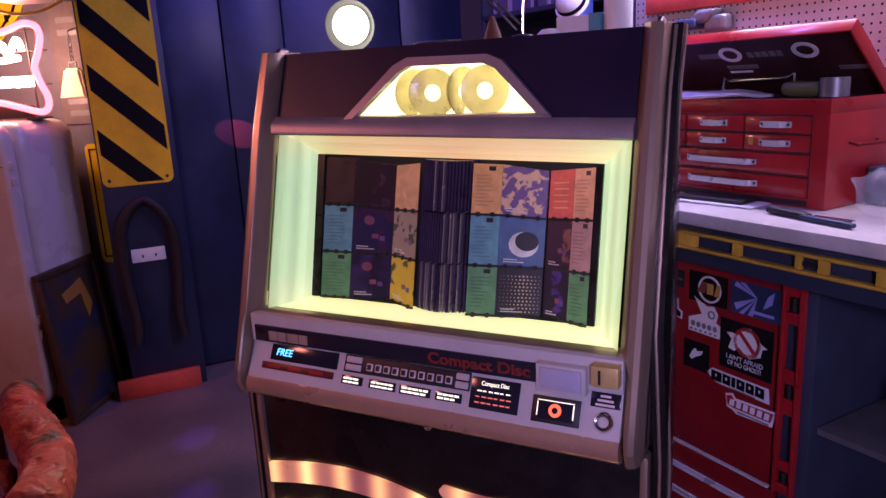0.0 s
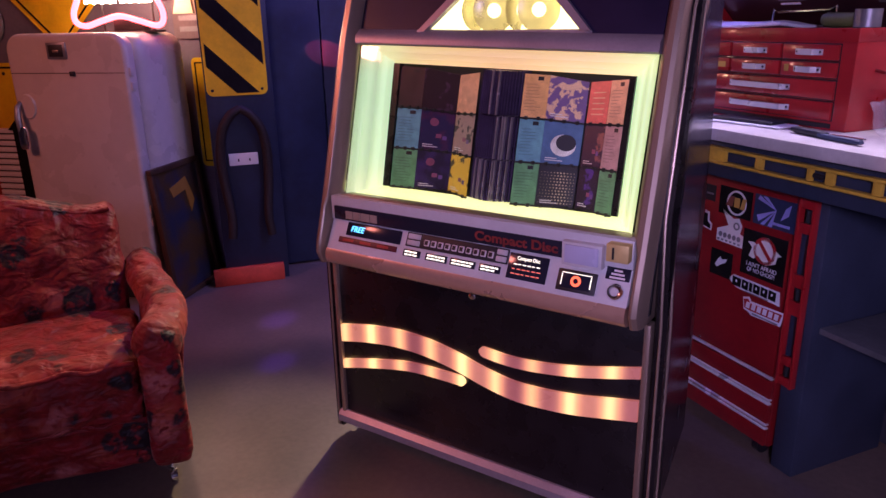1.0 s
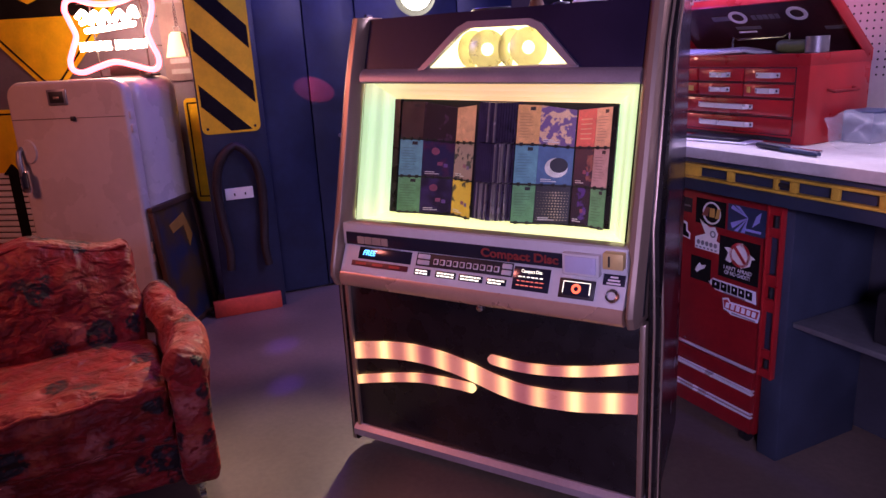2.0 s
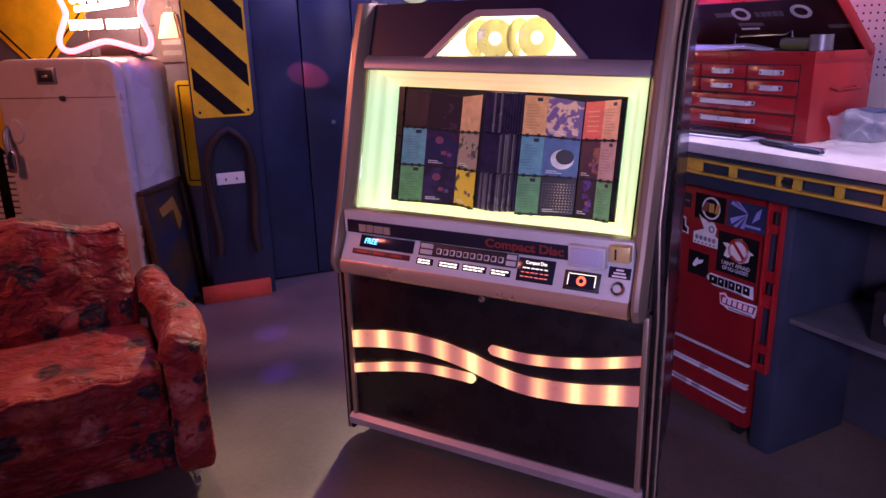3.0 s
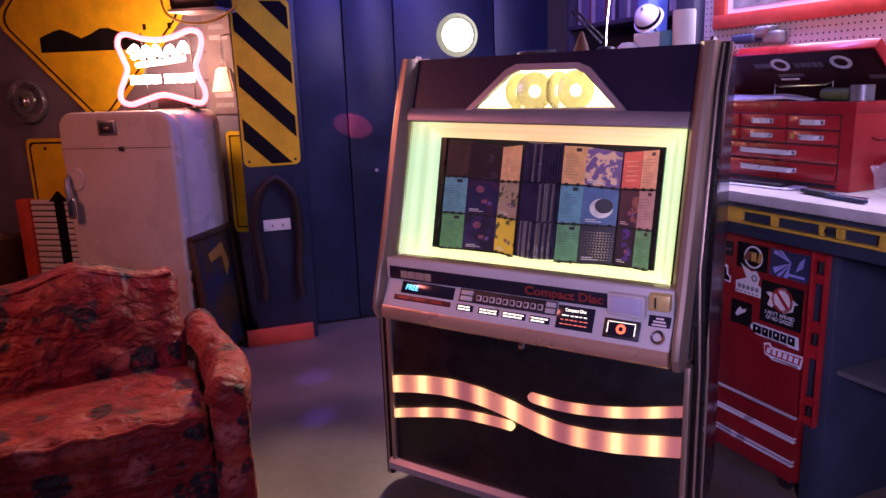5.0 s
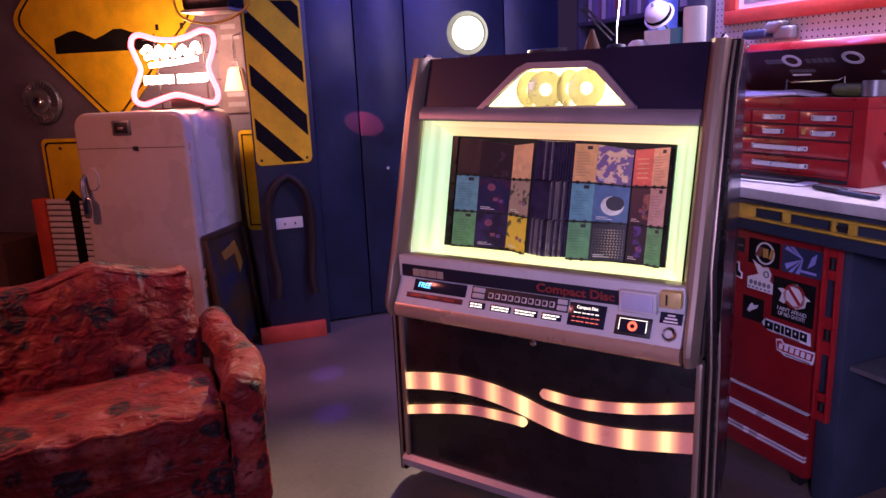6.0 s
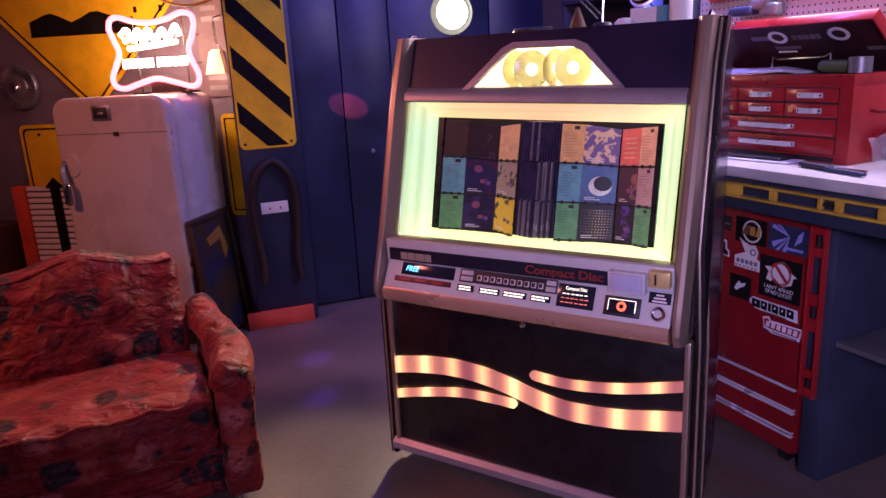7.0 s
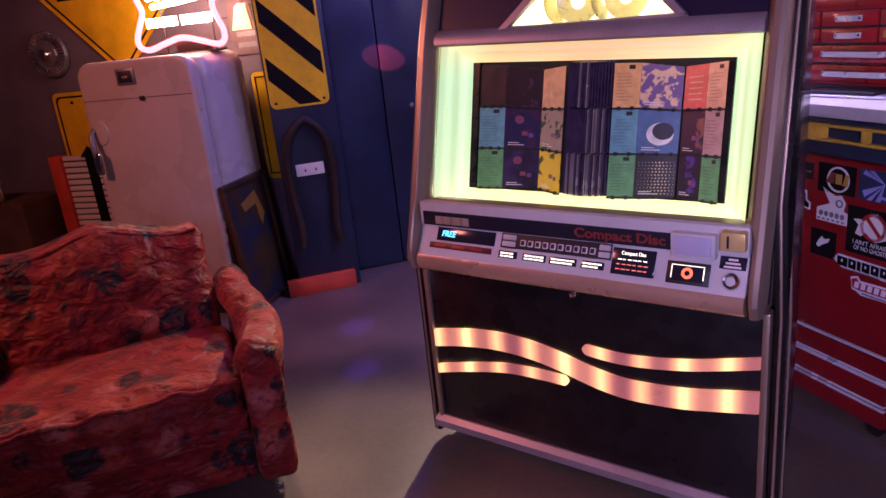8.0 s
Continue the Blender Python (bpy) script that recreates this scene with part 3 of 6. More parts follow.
# note slot block: upright plate over a lit red button tray
bm = B()
box(bm, 0.31, 0.418, -0.045, 0.02, 0.832, 0.895, 0.003)
tray = part("bill_plate", bm, DECK, juke, "grey framed smoky plate")
part("plate", box(B(), 0.319, 0.409, -0.049, -0.043, 0.84, 0.888, 0.002), SCREEN, tray)
tray = on_deck("credit_tray", 0.3, 0.405, -0.034, 0.022, BLACK, "black tray with a lit red button", 0.006)
on_deck("tray_label", 0.312, 0.393, -0.026, 0.014, DARK_GLASS, "", 0.0075, tray)
on_deck("tray_edge", 0.312, 0.393, 0.0122, 0.014, WARM_LED, "", 0.0082, tray, 0)
for x in (0.312, 0.391):
    on_deck("tray_edge", x, x + 0.002, -0.02, 0.010, WARM_LED, "", 0.0082, tray, 0)
part("lit_button", lathe(B(), [(0.007, 0.0085), (0.009, 0.0105), (0.012, 0.0105), (0.014, 0.0075)], 24, pose(0.352, -0.006, 0)), RED_LED, tray, "lit orange red ring emblem")
# coin plates
part("coin_slot", box(B(), 0.43, 0.487, -0.052, 0.0, 0.862, 0.908, 0.003), GOLD, juke, "brass coin slot plate")
part("slot", box(B(), 0.446, 0.451, -0.054, -0.04, 0.87, 0.9), HOLE, juke)
ins = on_deck("coin_label", 0.424, 0.486, 0.016, 0.05, DARK_GLASS, "black coin label with white print", 0.004)
for r, w in enumerate((0.022, 0.034, 0.04)):
    on_deck("print_bar", 0.455 - w / 2, 0.455 + w / 2, 0.037 - r * 0.009, 0.042 - r * 0.009, WHITE_PLASTIC, "", 0.0047, ins, 0)
ret = part("coin_return", lathe(B(), [(0.0, 0.004), (0.012, 0.005), (0.013, 0.009), (0.017, 0.010), (0.019, 0.007), (0.022, 0.003), (0.023, 0.0)], 28, DECK_M @ pose(0.455, -0.013, 0)), CHROME, juke, "chrome coin return button")
part("button_face", lathe(B(), [(0.0, 0.0065), (0.011, 0.0065), (0.0115, 0.003)], 20, DECK_M @ pose(0.455, -0.013, 0)), DECK, ret)

# sign strip between glass and console
NAME_METAL = mat("pale_brass", (0.5, 0.42, 0.32), 0.4, metal=0.3, vary=0.15)
sign = part("sign_strip", box(B(), -0.475, 0.312, -0.03, 0.03, 0.843, 0.886, 0.002), DARK_GLASS, juke, "black strip with red lettering")
part("strip_backing", box(B(), -0.4905, 0.4905, -0.024, 0.05, 0.84, 0.915, 0.003), DECK, juke)
for k, w in enumerate((0.026, 0.026, 0.034, 0.024)):
    x = -0.425 + sum((0.026, 0.026, 0.034, 0.024)[:k]) + k * 0.004
    part("name_bar", box(B(), x, x + w, -0.0335, -0.028, 0.850, 0.874), NAME_METAL, sign)
lettering("Compact Disc", 0.036, RED_TEXT, sign, Matrix.Translation((0.168, -0.0312, 0.865)) @ FACE, "lettering", 0.25, bold=0.0011)

# display window: silver frame, lit recess, record cards
G0, G1 = 0.912, 1.364


def gy(z, d=0.0):
    return front_y(z) + d


def quad_slab(bm, corners, thick):
    """A slab from four corners, pushed back along y by thick."""
    a = [bm.verts.new(c) for c in corners]
    b = [bm.verts.new((c[0], c[1] + thick, c[2])) for c in corners]
    for i in range(4):
        bm.faces.new((a[i], a[(i + 1) % 4], b[(i + 1) % 4], b[i]))
    bm.faces.new(a[::-1])
    bm.faces.new(b)
    return bm


XI, XO = 0.392, 0.467
ZI0, ZI1 = 0.928, 1.295
yi = lambda z: 0.125 + (z - 0.93) * 0.235
outer = [(-XO, gy(G0, 0.012), G0), (XO, gy(G0, 0.012), G0), (XO, gy(G1, 0.012), G1), (-XO, gy(G1, 0.012), G1)]
inner = [(-XI, yi(ZI0), ZI0), (XI, yi(ZI0), ZI0), (XI, yi(ZI1), ZI1), (-XI, yi(ZI1), ZI1)]
# four stepped bands on each side, like nested picture frames
for i, (mts, lab) in enumerate(((SILL_GLOW, "lit yellow sill"), (SIDE_GLOW, "lit pale green side"), (TOP_GLOW, "lit peach soffit"), (SIDE_GLOW, "lit pale green side"))):
    o, o2, n1, n2 = (Vector(v) for v in (outer[i], outer[(i + 1) % 4], inner[i], inner[(i + 1) % 4]))
    cuts = (0.0, 0.22, 0.5, 0.78, 1.0)
    for k in range(4):
        bm = B()
        rows = []
        for f, push in ((cuts[k], 0.0), (cuts[k] + 0.02, 0.001), (cuts[k + 1] - 0.02, 0.001), (cuts[k + 1], 0.0)):
            off = Vector((0, push, 0))
            rows.append((bm.verts.new(o.lerp(n1, f) + off), bm.verts.new(o2.lerp(n2, f) + off)))
        for (a, b), (c, d) in zip(rows, rows[1:]):
            bm.faces.new((a, b, d, c))
        part("diffuser", bm, mts, juke, lab, angle=60)
part("display_back", quad_slab(B(), [(-XI, yi(ZI0) + 0.05, ZI0 - 0.02), (XI, yi(ZI0) + 0.05, ZI0 - 0.02), (XI, yi(ZI1) + 0.05, ZI1 + 0.02), (-XI, yi(ZI1) + 0.05, ZI1 + 0.02)], 0.02), BLACK, juke)


def bar_between(bm, x0, x1, z0, z1, d0, d1):
    """A bar that follows the sloping front."""
    n = 8
    side = [(gy(z0 + (z1 - z0) * k / n, d0), z0 + (z1 - z0) * k / n) for k in range(n + 1)]
    back = [(gy(z0 + (z1 - z0) * k / n, d1), z0 + (z1 - z0) * k / n) for k in range(n, -1, -1)]
    return side_prism(bm, side + back, x0, x1)


# silver cheeks left and right, full height of the upper door
for s in (-1, 1):
    bm = B()
    rings = []
    for k in range(25):
        z = 0.7 + 0.878 * k / 24
        xi = 0.491 if z < 0.9 else 0.474
        w = 0.012 if z < 0.9 else 0.02
        end = max(0.0, (0.735 - z) / 0.045)
        rings.append([bm.verts.new((s * x, gy(z, d + 0.02 * end * end), z)) for x, d in ((xi, 0.06), (xi, 0.006), (xi + w, -0.037), (xi + w + 0.004, -0.041), (0.512, -0.042), (0.523, -0.036), (0.53, -0.022), (0.53, 0.15))])
    n = len(rings[0])
    for r0, r1 in zip(rings, rings[1:]):
        for i in range(n):
            bm.faces.new((r0[i], r0[(i + 1) % n], r1[(i + 1) % n], r1[i]))
    bm.faces.new(rings[0])
    bm.faces.new(rings[-1][::-1])
    bmesh.ops.recalc_face_normals(bm, faces=bm.faces[:])
    part("cheek", bm, SILVER, juke, "satin silver cheek", angle=28)
    part("cheek_groove", bar_between(B(), s * 0.5292, s * 0.5315, 0.72, 1.57, 0.03, 0.05), BLACK, juke, angle=50)
    part("cheek_cap", tube(B(), [(s * 0.505, gy(1.57), 1.572), (s * 0.505, gy(1.57) + 0.02, 1.586), (s * 0.505, gy(1.57) + 0.05, 1.584)], 0.006, 8), CHROME, juke)
part("lower_frame", bar_between(B(), -0.474, 0.474, 0.881, 0.916, -0.013, 0.03), SILVER, juke)
bm = B()
side_prism(bm, [(gy(1.362) - 0.006, 1.356), (gy(1.38) - 0.022, 1.362), (gy(1.39) - 0.022, 1.384), (gy(1.4) - 0.004, 1.402), (gy(1.4) + 0.04, 1.404), (gy(1.4) + 0.04, 1.356)], -0.474, 0.474)
part("header_rail", bm, RAIL, juke, "satin silver rail below the header", angle=50)
GLASS = bpy.data.materials.new("clear_glass")
GLASS.use_nodes = True
nt = GLASS.node_tree
nt.nodes.remove(nt.nodes["Principled BSDF"])
tr, gl, mx, fr = (nt.nodes.new("ShaderNode" + k) for k in ("BsdfTransparent", "BsdfGlossy", "MixShader", "Fresnel"))
gl.inputs["Roughness"].default_value = 0.03
nt.links.new(fr.outputs[0], mx.inputs[0])
nt.links.new(tr.outputs[0], mx.inputs[1])
nt.links.new(gl.outputs[0], mx.inputs[2])
nt.links.new(mx.outputs[0], nt.nodes["Material Output"].inputs[0])
pane = part("window_pane", quad_slab(B(), [(-XO, gy(G0, 0.004), G0), (XO, gy(G0, 0.004), G0), (XO, gy(G1, 0.004), G1), (-XO, gy(G1, 0.004), G1)], 0.004), GLASS, juke, "clear display glass")
pane.visible_shadow = False

# header: black board with a lit gable window and discs behind
head = [(-0.474, 1.385), (-0.254, 1.385), (-0.252, 1.40), (-0.122, 1.525), (-0.085, 1.542), (0.125, 1.538), (0.165, 1.522), (0.29, 1.40), (0.292, 1.385), (0.474, 1.385), (0.474, 1.572), (-0.474, 1.572)]
win = [(-0.252, 1.40), (-0.122, 1.525), (-0.085, 1.542), (0.125, 1.538), (0.165, 1.522), (0.29, 1.40)]


def slope(ob_bm):
    """Leans a flat board (built at y = 0 in front) on the sloping header."""
    for v in ob_bm.verts:
        v.co.y += front_y(v.co.z)
    return ob_bm


# black board; the room's violet sheen on it is painted into the colour
part("header_board", slope(prism(B(), head, 0.0, 0.02)), mat("violet_tinted_black", (0.016, 0.011, 0.04), 0.42, vary=0.2, scale=4, spec=0.3), juke, "black header board")
frame_in = [(-0.224, 1.402), (-0.108, 1.507), (-0.078, 1.521), (0.118, 1.518), (0.150, 1.505), (0.262, 1.402)]
bm = B()
for i in range(5):
    prism(bm, [win[i], win[i + 1], frame_in[i + 1], frame_in[i]], -0.014, 0.012)
part("gable_frame", slope(bm), RAIL, juke, "silver gable frame")
part("gable_sill", slope(prism(B(), [(-0.26, 1.372), (0.3, 1.372), (0.3, 1.403), (-0.26, 1.403)], 0.002, 0.1)), RAIL, juke)
part("gable_glow", slope(prism(B(), win, 0.105, 0.115)), HEAD_GLOW, juke, "lit amber back panel")
bm = B()
for i in range(5):
    prism(bm, [win[i], win[i + 1], (win[i + 1][0], win[i + 1][1] - 0.004), (win[i][0], win[i][1] - 0.004)], 0.015, 0.11)
part("gable_lining", slope(bm), HEAD_GLOW, juke)
DISC = mat("disc", (0.7, 0.62, 0.36), 0.3, metal=0.0, vary=0.25, scale=20)
DISC.node_tree.nodes["Principled BSDF"].inputs["Transmission Weight"].default_value = 0.7
for x, y, tilt in ((-0.036, 0.05, 38), (0.10, 0.06, 40), (-0.105, 0.085, 62), (0.03, 0.09, 70)):
    z = 1.455
    m = Matrix.Translation((x, front_y(z) + y, z)) @ pose(0, 0, 0, 90, 0, tilt)
    d = part("disc", lathe(B(), [(0.02, 0.001), (0.058, 0.001), (0.06, 0), (0.058, -0.001), (0.02, -0.001), (0.02, 0.001)], 40, m), DISC, juke, "silver compact disc")
gpane = part("gable_pane", slope(prism(B(), frame_in, 0.0, 0.003)), GLASS, juke)
gpane.visible_shadow = False

# title cards on zigzag pages, three rows
TONES = {"brown": (0.05, 0.025, 0.03), "plum": (0.045, 0.02, 0.06), "peach": (0.78, 0.42, 0.24), "amber": (0.8, 0.46, 0.18), "violet": (0.16, 0.09, 0.28), "coral": (0.75, 0.14, 0.11),
         "teal": (0.14, 0.36, 0.42), "night": (0.025, 0.025, 0.1), "rose": (0.5, 0.3, 0.28), "blue": (0.07, 0.15, 0.3), "green": (0.13, 0.35, 0.16), "yellow": (0.85, 0.6, 0.04), "ink": (0.02, 0.02, 0.025), "red": (0.5, 0.03, 0.04), "pale": (0.7, 0.7, 0.68), "indigo": (0.05, 0.03, 0.14), "rouge": (0.26, 0.08, 0.14), "straw": (0.6, 0.5, 0.3)}
FINE = {k: mat("fine_print", [c * 0.55 for c in v], 0.5) for k, v in TONES.items()}
# cards and covers emit a little themselves, standing in for display light
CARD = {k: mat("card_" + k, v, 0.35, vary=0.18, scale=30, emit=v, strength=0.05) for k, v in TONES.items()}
ROWS_Z = ((1.172, 1.290), (1.050, 1.167), (0.932, 1.045))
# columns: x0, depth at x0, x1, depth at x1
COLS = ((-0.366, -0.004, -0.279, 0.004), (-0.278, 0.004, -0.166, 0.024), (-0.164, 0.024, -0.07, -0.02), (0.078, -0.02, 0.149, -0.008), (0.15, -0.008, 0.256, 0.014), (0.26, 0.018, 0.322, 0.004), (0.323, 0.004, 0.374, -0.01))


def sag(x, z):
    """How far the page tops dip at the folds between the books."""
    f = max(0.0, (z - 0.93) / 0.365) ** 1.6
    return f * (0.02 * max(0.0, 1 - abs(x + 0.165) / 0.12) + 0.017 * max(0.0, 1 - abs(x - 0.258) / 0.12) + 0.003)


PLAN = (("brown", "plum", "peach", "amber", "violet", "coral", "peach"), ("teal", "night", "rose", "teal", "blue", "plum", "rose"), ("green", "indigo", "yellow", "green", "ink", "night", "green"))
ART = {(1, 1): ("rouge", "disc"), (2, 1): ("rouge", "disc"), (1, 4): ("pale", "orb"), (2, 4): ("straw", "grid"), (0, 5): ("peach", "lines")}
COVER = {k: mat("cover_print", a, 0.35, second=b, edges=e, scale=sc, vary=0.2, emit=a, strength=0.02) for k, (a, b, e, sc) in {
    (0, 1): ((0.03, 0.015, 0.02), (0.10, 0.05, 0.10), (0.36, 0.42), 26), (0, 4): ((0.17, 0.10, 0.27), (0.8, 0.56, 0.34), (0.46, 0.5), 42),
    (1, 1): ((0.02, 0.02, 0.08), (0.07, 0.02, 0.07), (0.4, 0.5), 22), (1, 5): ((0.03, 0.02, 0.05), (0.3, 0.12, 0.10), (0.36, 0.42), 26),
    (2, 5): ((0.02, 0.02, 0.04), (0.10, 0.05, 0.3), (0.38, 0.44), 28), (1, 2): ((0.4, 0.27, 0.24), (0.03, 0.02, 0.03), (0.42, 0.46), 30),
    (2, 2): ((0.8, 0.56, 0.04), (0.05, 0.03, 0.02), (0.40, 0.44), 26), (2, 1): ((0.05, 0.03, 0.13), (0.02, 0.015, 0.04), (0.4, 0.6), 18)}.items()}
for r, (z0, z1) in enumerate(ROWS_Z):
    for c, (x0, d0, x1, d1) in enumerate(COLS):
        def at(fx, fz, push=0.0):
            x, z = x0 + (x1 - x0) * fx, z0 + (z1 - z0) * fz
            return (x, yi(z) + d0 + (d1 - d0) * fx - push, z - sag(x, z))
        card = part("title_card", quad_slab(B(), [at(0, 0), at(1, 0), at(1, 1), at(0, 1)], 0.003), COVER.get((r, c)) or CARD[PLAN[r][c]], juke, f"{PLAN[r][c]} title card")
        def patch(fx0, fx1, fz0, fz1, tone, push=0.0012, name="print"):
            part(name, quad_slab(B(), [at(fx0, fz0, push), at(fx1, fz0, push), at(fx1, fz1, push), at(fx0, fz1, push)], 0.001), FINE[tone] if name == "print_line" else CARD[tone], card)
        if c in (0, 3, 6):
            patch(0.55, 0.78, 0.86, 0.95, "ink", name="number_tab")
            rnd = random.Random(r * 10 + c)
            for k in range(9):
                fz = 0.76 - k * 0.075
                patch(0.12, 0.12 + rnd.uniform(0.35, 0.7), fz, fz + 0.014, PLAN[r][c], name="print_line")
        elif r > 0 or c == 4:
            for fx, fz, w, tone in ((0.12, 0.07, 0.45, "pale"), (0.12, 0.12, 0.3, "pale"), (0.5, 0.32, 0.16, "rouge"), (0.7, 0.28, 0.12, "violet")):
                if not (c == 4 and tone in ("rouge", "violet")):
                    patch(fx, fx + w, fz, fz + (0.02 if tone == "pale" else 0.1), tone, name="cover_print")
        if (r, c) in ART:
            tone, kind = ART[(r, c)]
            if kind == "lines":
                for k in range(5):
                    patch(0.2, 0.8, 0.2 + k * 0.13, 0.23 + k * 0.13, tone)
            else:
                blobs = {"dots": [(0.5, 0.7, 0.17), (0.45, 0.42, 0.14), (0.62, 0.2, 0.1)], "disc": [(0.42, 0.72, 0.13)], "orb": [(0.55, 0.45, 0.33)], "petals": [(0.42, 0.7, 0.2), (0.6, 0.45, 0.24), (0.35, 0.3, 0.16), (0.72, 0.75, 0.12)], "grid": [(0.08 + 0.085 * (i % 11) + 0.02 * ((i // 11) % 2), 0.08 + 0.075 * (i // 11), 0.008 + 0.016 * math.exp(-(((i % 11) - 6) / 3) ** 2)) for i in range(121)]}[kind]
                bm = B()
                for fx, fz, rr in blobs:
                    ring = [bm.verts.new(at(fx + rr * math.cos(a * math.pi / 9), fz + rr * 0.8 * math.sin(a * math.pi / 9), 0.0014)) for a in range(18)]
                    bm.faces.new(ring)
                part("cover_print", bm, CARD[tone], card)
                if kind == "orb":
                    bm = B()
                    bm.faces.new([bm.verts.new(at(0.62 + 0.26 * math.cos(a * math.pi / 9), 0.52 + 0.2 * math.sin(a * math.pi / 9), 0.0022)) for a in range(18)])
                    part("cover_print", bm, CARD["ink"], card)
    # clips along the row's lower edge
    for c, (x0, d0, x1, d1) in enumerate(COLS):
        n = max(2, int((x1 - x0) / 0.028))
        bm = B()
        quad_slab(bm, [(x, yi(z0) + d - 0.004, z0 - sag(x, z0) + h) for x, d, h in ((x0, d0, -0.005), (x1, d1, -0.005), (x1, d1, 0.0), (x0, d0, 0.0))], 0.008)
        for k in range(n):
            f = (k + 0.5) / n
            x, y = x0 + (x1 - x0) * f, yi(z0) + d0 + (d1 - d0) * f
            zc = z0 - sag(x, z0)
            box(bm, x - 0.004, x + 0.004, y - 0.006, y + 0.004, zc - 0.007, zc + 0.003)
        part("page_clip", bm, BLACK, juke)
# pages seen edge on in the middle: dark sleeves with a few bright spines, bowed out towards the glass
SPINE = mat("page_spine_grey", (0.42, 0.4, 0.42), 0.25, metal=0.4)
SLEEVE = mat("clear_sleeve", (0.05, 0.04, 0.09), 0.12, vary=0.3, scale=20)
for k in range(17):
    x = -0.058 + k * 0.0079
    lean = -0.02 - 0.018 * math.sin(math.pi * k / 16)
    for r, (z0, z1) in enumerate(((0.932, 1.046), (1.05, 1.168), (1.172, 1.293))):
        lit = (r == 2 and k in (5, 8)) or (r == 1 and k in (9, 11, 12, 14)) or (r == 0 and k in (1, 3, 4, 6, 9, 10, 12, 14))
        w = 0.0026 if lit else 0.005
        bm = quad_slab(B(), [(x, yi(z0) + lean, z0), (x + w, yi(z0) + lean, z0), (x + w, yi(z1) + lean, z1), (x, yi(z1) + lean, z1)], 0.05)
        part("page_spine", bm, SPINE if lit else SLEEVE, juke)
for x0, x1 in ((-0.392, -0.369), (0.377, 0.392)):
    part("page_edge", quad_slab(B(), [(x0, yi(0.93) - 0.01, 0.93), (x1, yi(0.93) - 0.01, 0.93), (x1, yi(1.295) - 0.01, 1.295), (x0, yi(1.295) - 0.01, 1.295)], 0.02), BLACK_GLOSS, juke)


# shear the display parts and header rail to line up from the camera
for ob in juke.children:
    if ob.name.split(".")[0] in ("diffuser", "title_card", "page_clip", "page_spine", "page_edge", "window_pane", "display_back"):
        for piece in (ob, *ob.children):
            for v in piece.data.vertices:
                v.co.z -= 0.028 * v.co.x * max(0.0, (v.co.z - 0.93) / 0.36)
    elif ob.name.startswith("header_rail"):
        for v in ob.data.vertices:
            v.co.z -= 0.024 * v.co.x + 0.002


# ---- soft shapes ----
def puff(bm, x0, x1, y0, y1, z0, z1, r, n=12, bulge=0.0, shape=None, wrinkle=0.004, seed=0.0, crease=0.0):
    """A stuffed block: rounded edges, a swollen top and slight creases."""
    r = min(r, (x1 - x0) / 2, (y1 - y0) / 2, (z1 - z0) / 2)
    g = bmesh.ops.create_cube(bm, size=2)
    es = list({e for v in g["verts"] for e in v.link_edges})
    bmesh.ops.subdivide_edges(bm, edges=es, cuts=n, use_grid_fill=True)
    seen = bm.verts
    c = Vector(((x0 + x1) / 2, (y0 + y1) / 2, (z0 + z1) / 2))
    h = Vector(((x1 - x0) / 2, (y1 - y0) / 2, (z1 - z0) / 2))
    for v in seen:
        u = v.co.copy()
        p = Vector((u.x * h.x, u.y * h.y, u.z * h.z))
        q = Vector([max(-(h[i] - r), min(h[i] - r, p[i])) for i in range(3)])
        d = p - q
        if d.length > 1e-9:
            p = q + d.normalized() * r
        if u.z > 0:
            p.z += bulge * (1 - u.x ** 2) * (1 - u.y ** 2) * u.z
        p += c
        if shape:
            p = Vector(shape(p))
        k = noise.noise_vector(p * 9 + Vector((seed, 0, 0)))
        v.co = p + k * wrinkle
        if crease:
            v.co += noise.noise_vector(Vector((p.x * 6, p.y * 9 + seed, p.z * 38))) * crease
    return bm


# ---- armchair ----
chair = thing("armchair", "red floral upholstered armchair with camel back and rolled arms", "armchair", pose(-1.065, -0.86, 0, 0, 0, 57))


def camel(p):
    f = max(0.0, min(1.0, (p.z - 0.30) / 0.5))
    hump = 0.066 * math.exp(-(p.x / 0.17) ** 2) + 0.018 * math.exp(-((abs(p.x) - 0.36) / 0.06) ** 2)
    belly = 0.03 * max(0.0, 1 - (p.x / 0.36) ** 2) * max(0.0, math.sin(math.pi * (p.z - 0.4) / 0.4))
    return (p.x, p.y + 0.42 * max(0.0, p.z - 0.3) - (belly if p.y < 0.5 else 0.0), p.z + f * hump)


part("backrest", puff(B(), -0.365, 0.365, 0.46, 0.63, 0.22, 0.785, 0.045, 40, shape=camel, wrinkle=0.012, crease=0.003), FABRIC, chair, angle=70)
pipe = []
for k in range(41):
    x = -0.345 + 0.69 * k / 40
    p = camel(Vector((x, 0.48, 0.785)))
    pipe.append((p[0], p[1] - 0.004, p[2] - 0.012))
part("piping", tube(B(), pipe, 0.009, 8), FABRIC, chair, "red welt along the back", angle=70)
part("seat_cushion", puff(B(), -0.385, 0.385, 0.0, 0.56, 0.25, 0.452, 0.045, 56, bulge=0.006, wrinkle=0.014, seed=4, crease=0.008, shape=lambda p: (p.x, p.y, p.z + 0.016 * math.exp(-(p.y / 0.1) ** 2) * (p.z > 0.35))), FABRIC, chair, "plump seat cushion", angle=70)
lip = []
